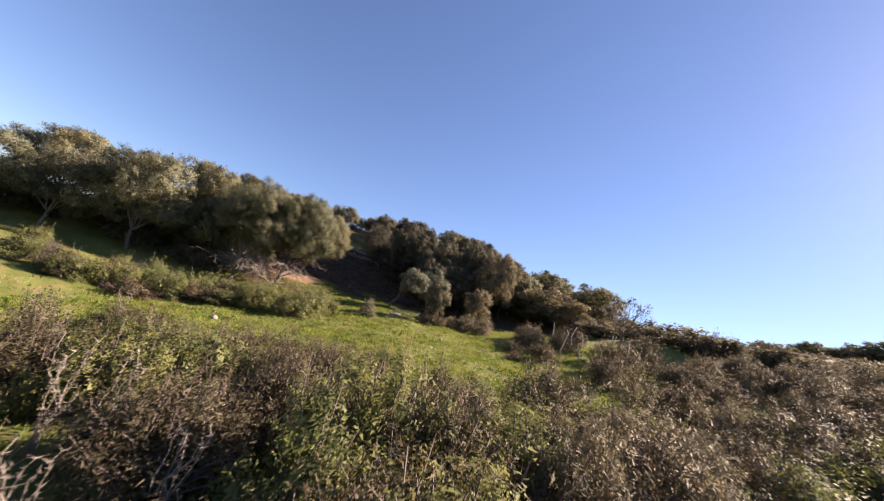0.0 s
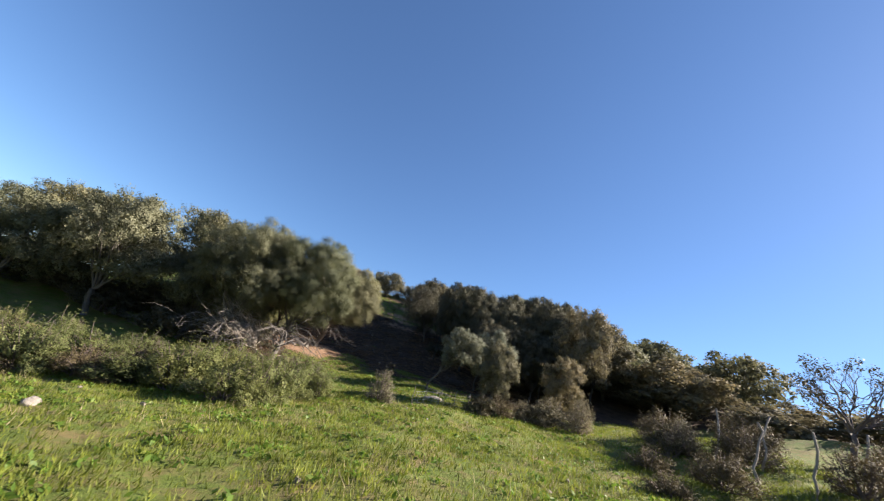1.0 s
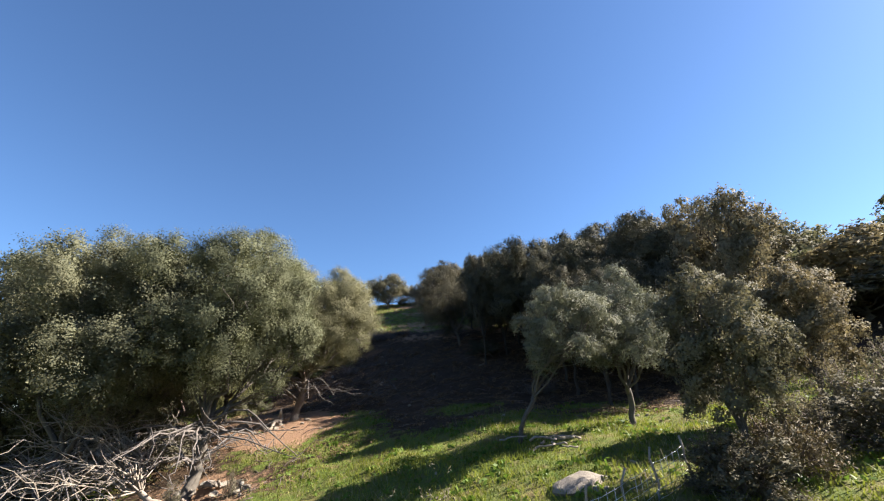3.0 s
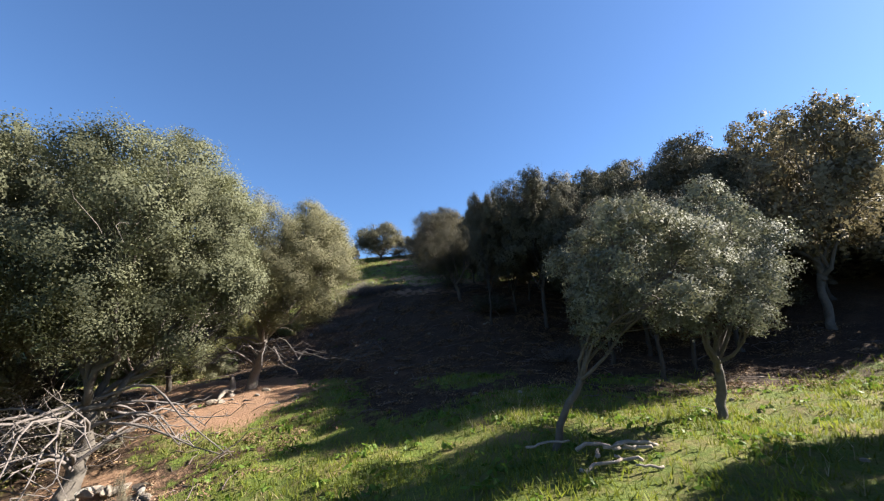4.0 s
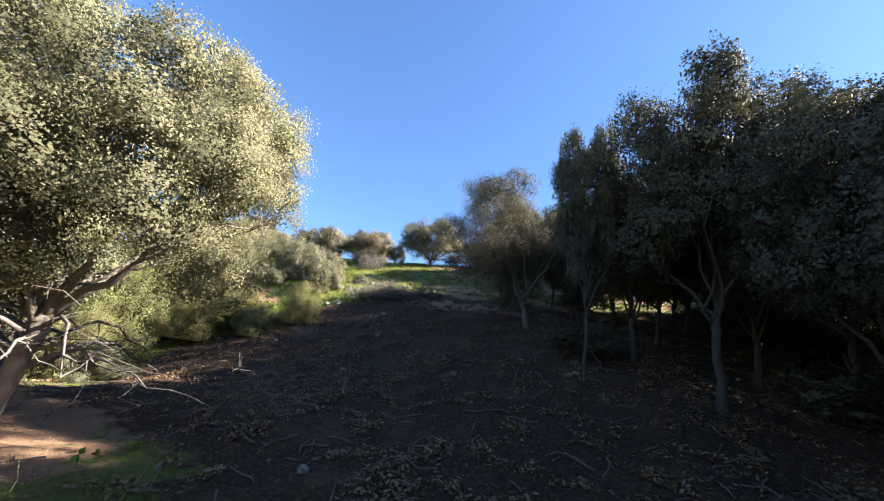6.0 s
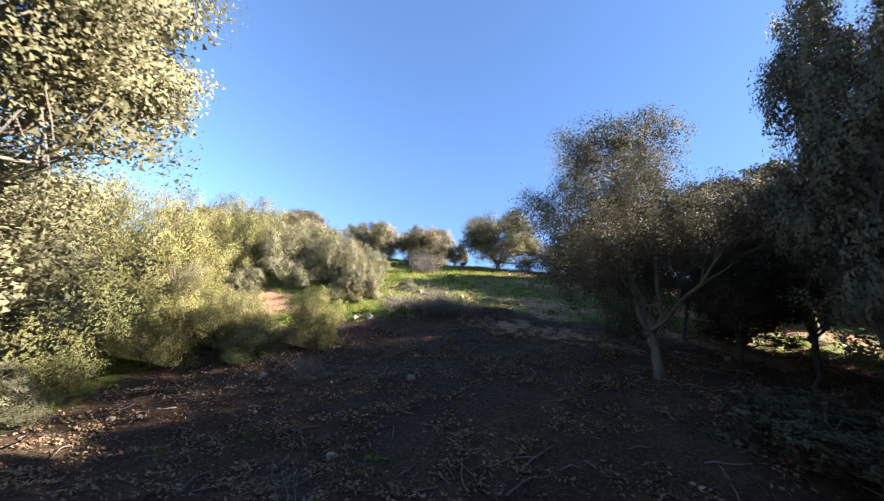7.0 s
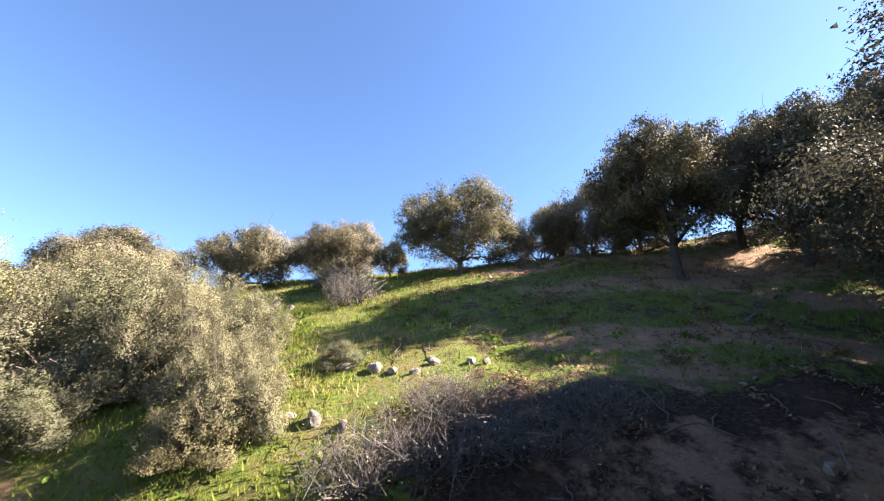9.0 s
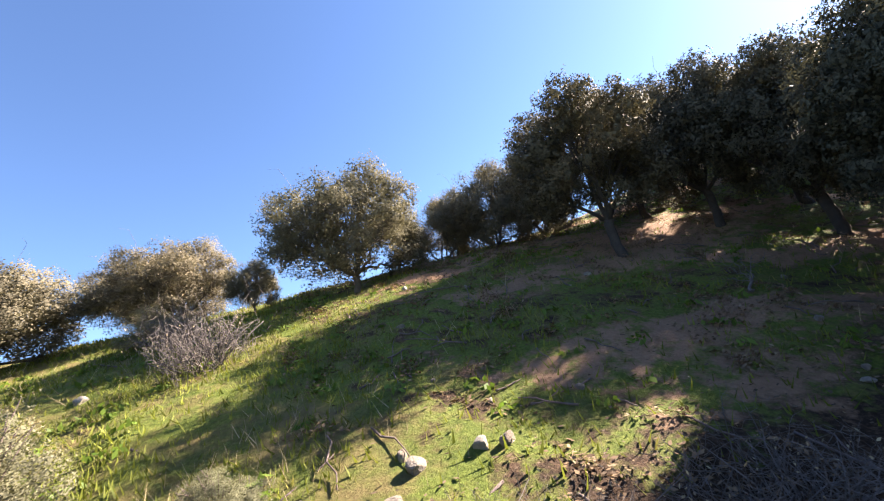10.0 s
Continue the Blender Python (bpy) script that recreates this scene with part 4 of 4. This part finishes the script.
for k, (x, y) in enumerate(((8.2, -11.0), (9.9, -11.3), (10.7, -11.5), (10.6, -10.0), (9.3, -8.5), (8.6, -7.6), (8.4, -9.4), (9.2, -13.0))):
    stake = part("stake", make_post(80 + k, 1.5, 0.03, "stake"), PALE_WOOD, old_fence)
    stake.matrix_world = pose(x, y, float(ground_height(x, y)), 0, 4 * math.sin(k), 40 * k)

# ---- thorny stalks and brushwood ----
stand(heath_a, 2.9, -3.9, 0.75, 0.8, 30)
stand(heath_b, 2.1, -4.1, 0.6, 0.6, 130)
for x, y, wide, tall, turn in ((6.2, -8.5, 0.8, 0.6, 10), (7.6, -7.2, 1.1, 0.9, 70), (9.2, -8.0, 1.2, 1.0, 150), (8.4, -5.6, 1.2, 1.0, 230), (10.6, -6.4, 1.3, 1.1, 300), (5.4, -10.6, 0.7, 0.5, 40), (7.0, -10.2, 1.0, 0.8, 190)):
    stand(heath_a, x, y, wide, tall, turn)
def make_stalks(seed, height, count):
    """Tall dry stems set all round with short thorns."""
    rng = np.random.default_rng(seed)
    plant = tagged(new("thorn_stalks"), "pale dry thorny stalks among scrub", "dry plant")
    for k in range(count):
        turn, far, tall = rng.uniform(0, 6.283), rng.uniform(0.05, 0.45), height * rng.uniform(0.55, 1.0)
        line = wander(rng, (0.2 * far, 0.1 * far, -0.05), (far * math.cos(turn), far * math.sin(turn), tall), 12, 0.35)
        pieces = [tube(line, np.linspace(0.013, 0.005, 12), 5)]
        for _ in range(46):
            i = rng.integers(2, 12)
            out = rng.normal(0, 1, 3) * (1, 1, 0.35) + (0, 0, 0.35)
            size = rng.uniform(0.04, 0.11)
            pieces.append(tube(np.linspace(line[i], line[i] + out / np.linalg.norm(out) * size, 3), np.linspace(0.006, 0.0015, 3), 3, False))
        part("stem", mesh_from("stem", *joined(pieces)), PALE_WOOD, plant)
    return plant


stalk = make_stalks(51, 1.9, 7)
stand(stalk, -6.3, -24.6, 1.0, 1.0, copy=False)
for x, y, wide, tall, turn in ((-4.8, -24.6, 0.6, 0.55, 20), (-3.9, -24.1, 0.6, 0.6, 170), (-5.6, -22.9, 0.7, 0.85, 60), (-5.1, -22.6, 0.7, 0.8, 130), (6.6, -22.4, 1.1, 1.1, 10), (8.0, -23.6, 1.0, 0.9, 80), (4.4, -18.0, 0.8, 0.6, 200), (-9.0, -14.5, 0.7, 0.6, 10)):
    stand(stalk, x, y, wide, tall, turn)
for x, y, wide, tall, turn in ((-5.0, 15.7, 1.0, 0.9, 40), (-6.6, 15.3, 0.8, 1.0, 90), (-6.4, 11.9, 0.6, 0.8, 140), (-4.3, 16.0, 0.8, 0.9, 200), (-8.5, 20.6, 1.0, 1.5, 260), (-5.5, 16.2, 0.7, 0.8, 320), (2.0, 5.6, 0.9, 0.8, 15), (-6.0, 16.3, 0.6, 0.8, 10), (-9.4, 22.0, 0.7, 1.2, 60)):
    stand(brushwood, x, y, wide, tall, turn)
thorn_tree = make_tree("bare_thorn_tree", 52, 3.0, 1.5, 0.9, 0.08, (0.1, 0.1), 0.06, 2500, HEATH_LEAF, "brown leafless thorn tree on scrubby bank", 30, TWIG, 1.6, 7, -0.75, 0.0)
stand(thorn_tree, 13.3, -7.3, 1.2, 1.25, copy=False)

# ---- ground cover ----
cover_rng = np.random.default_rng(71)


def scatter(count, x0, x1, y0, y1, weight):
    """Places on the ground, thinned by a weight between 0 and 1."""
    x, y = cover_rng.uniform(x0, x1, count), cover_rng.uniform(y0, y1, count)
    keep = cover_rng.random(count) < weight(x, y)
    x, y = x[keep], y[keep]
    return np.stack([x, y, ground_height(x, y)], 1)


def lushness(x, y):
    patch = 0.5 + 0.5 * np.sin(1.7 * x + 0.9 * np.sin(1.3 * y)) * np.sin(1.1 * y - 0.7 * x)
    return np.clip(1 - 1.25 * bareness(x, y), 0, 1) * np.clip(1 - 1.25 * litter_shade_cover(x, y), 0, 1) * (0.15 + 0.85 * patch)


def blades(spots, height, width):
    n = len(spots)
    turn = cover_rng.uniform(0, 2 * np.pi, n)
    side = np.stack([np.cos(turn), np.sin(turn), 0 * turn], 1) * width * cover_rng.uniform(0.6, 1.4, (n, 1)) / 2
    tall = height * cover_rng.uniform(0.5, 1.5, (n, 1))
    tip = spots + np.concatenate([cover_rng.normal(0, 0.45, (n, 2)) * tall, tall], 1)
    foot = spots - (0, 0, 0.01)
    return np.stack([foot - side, foot + side, tip], 1).reshape(-1, 3), np.arange(3 * n).reshape(-1, 3)


meadow = scatter(270000, -12, 12, -19, 5, lushness)
slope = scatter(110000, -13, 2, 12, 26, lushness)
tagged(part("grass", mesh_from("grass", *blades(np.concatenate([meadow, slope]), 0.085, 0.022)), GRASS_BLADE), "short lush green grass", "grass", kind="stuff")
rank = scatter(90000, -14, 9, -27, 26, lambda x, y: lushness(x, y) * (np.sin(0.9 * x + 1.7 * np.sin(0.8 * y)) > 0.35))
tagged(part("tall_grass", mesh_from("tall_grass", *blades(rank, 0.15, 0.009)), STRAW), "tufts of dry pale grass stems", "grass", kind="stuff")


def herbs(spots, leaf):
    n = len(spots)
    out = cover_rng.normal(0, 1, (n, 3))
    out[:, 2] = np.abs(out[:, 2]) * 0.6 + 0.3
    out /= np.linalg.norm(out, axis=1, keepdims=True)
    return leaves(cover_rng, spots + out * leaf * 0.7, out * 2, leaf, leaf * 0.5)


tufts = scatter(4200, -12, 7, -24, 24, lambda x, y: np.clip(lushness(x, y) * 1.3, 0.012, 1))
herb_spots = np.repeat(tufts, 12, 0) + cover_rng.normal(0, 0.07, (12 * len(tufts), 3)) * (1, 1, 0.2)
tagged(part("herbs", mesh_from("herbs", *herbs(herb_spots, 0.10)), HERB_LEAF), "broad-leaved green herbs among the grass", "herbs", kind="stuff")
fallen = scatter(110000, -12, 9, 1, 26, lambda x, y: np.clip(litter_shade_cover(x, y) * 0.5 * (1 - 0.85 * bareness(x, y)) + 0.3 * bareness(x, y) * (y > 12), 0, 1))
v, f = leaves(cover_rng, fallen + (0, 0, 0.02), np.zeros_like(fallen), 0.06, 0.03)
v[:, 2] = np.repeat(fallen[:, 2], 4) + 0.015 + 0.25 * (v[:, 2] - np.repeat(fallen[:, 2], 4))
tagged(part("leaf_litter", mesh_from("leaf_litter", v, f), LITTER), "dry fallen leaves and bark under the trees", "leaf litter", kind="stuff")
heap_at = scatter(2600, -11, 9, 0, 26, lambda x, y: np.clip(0.75 * litter_shade_cover(x, y) * (1 - bareness(x, y)) + 0.5 * bareness(x, y) * (y > 12), 0, 1))
heap_turn = cover_rng.uniform(0, np.pi, len(heap_at))
heap_long = cover_rng.uniform(0.08, 0.34, len(heap_at))
heap_owner = np.repeat(np.arange(len(heap_at)), 70)
along, across = cover_rng.normal(0, 1, len(heap_owner)) * heap_long[heap_owner], cover_rng.normal(0, 0.07, len(heap_owner))
dry = np.stack([heap_at[heap_owner, 0] + along * np.cos(heap_turn[heap_owner]) - across * np.sin(heap_turn[heap_owner]), heap_at[heap_owner, 1] + along * np.sin(heap_turn[heap_owner]) + across * np.cos(heap_turn[heap_owner]), 0 * along], 1)
dry[:, 2] = ground_height(dry[:, 0], dry[:, 1]) + 0.02 + 0.06 * cover_rng.random(len(dry)) * np.exp(-(along / (heap_long[heap_owner] + 0.05)) ** 2)
v, f = leaves(cover_rng, dry, np.tile((0.0, 0.0, 1.0), (len(dry), 1)), 0.055, 0.028, 0.45)
tagged(part("dry_leaf_heaps", mesh_from("dry_leaf_heaps", v, f), DRY_LITTER), "small heaps of pale dry leaves on the ground", "leaf litter", kind="stuff")
stick_spots = scatter(1500, -11, 9, -2, 26, lambda x, y: np.clip(litter_shade_cover(x, y) + 0.4 * bareness(x, y), 0.03, 0.8))
sticks = []
for p in stick_spots:
    turn, size = cover_rng.uniform(0, 6.283), cover_rng.uniform(0.15, 0.7)
    way = np.array([math.cos(turn), math.sin(turn), 0]) * size / 2
    a, b = p - way, p + way
    a[2], b[2] = ground_height(a[0], a[1]) + 0.02, ground_height(b[0], b[1]) + 0.03
    sticks.append(tube(wander(cover_rng, a, b, 5, 0.3), np.linspace(0.012, 0.006, 5), 4))
tagged(part("fallen_twigs", mesh_from("fallen_twigs", *joined(sticks)), TWIG), "grey fallen twigs scattered on the ground", "twigs", kind="stuff")
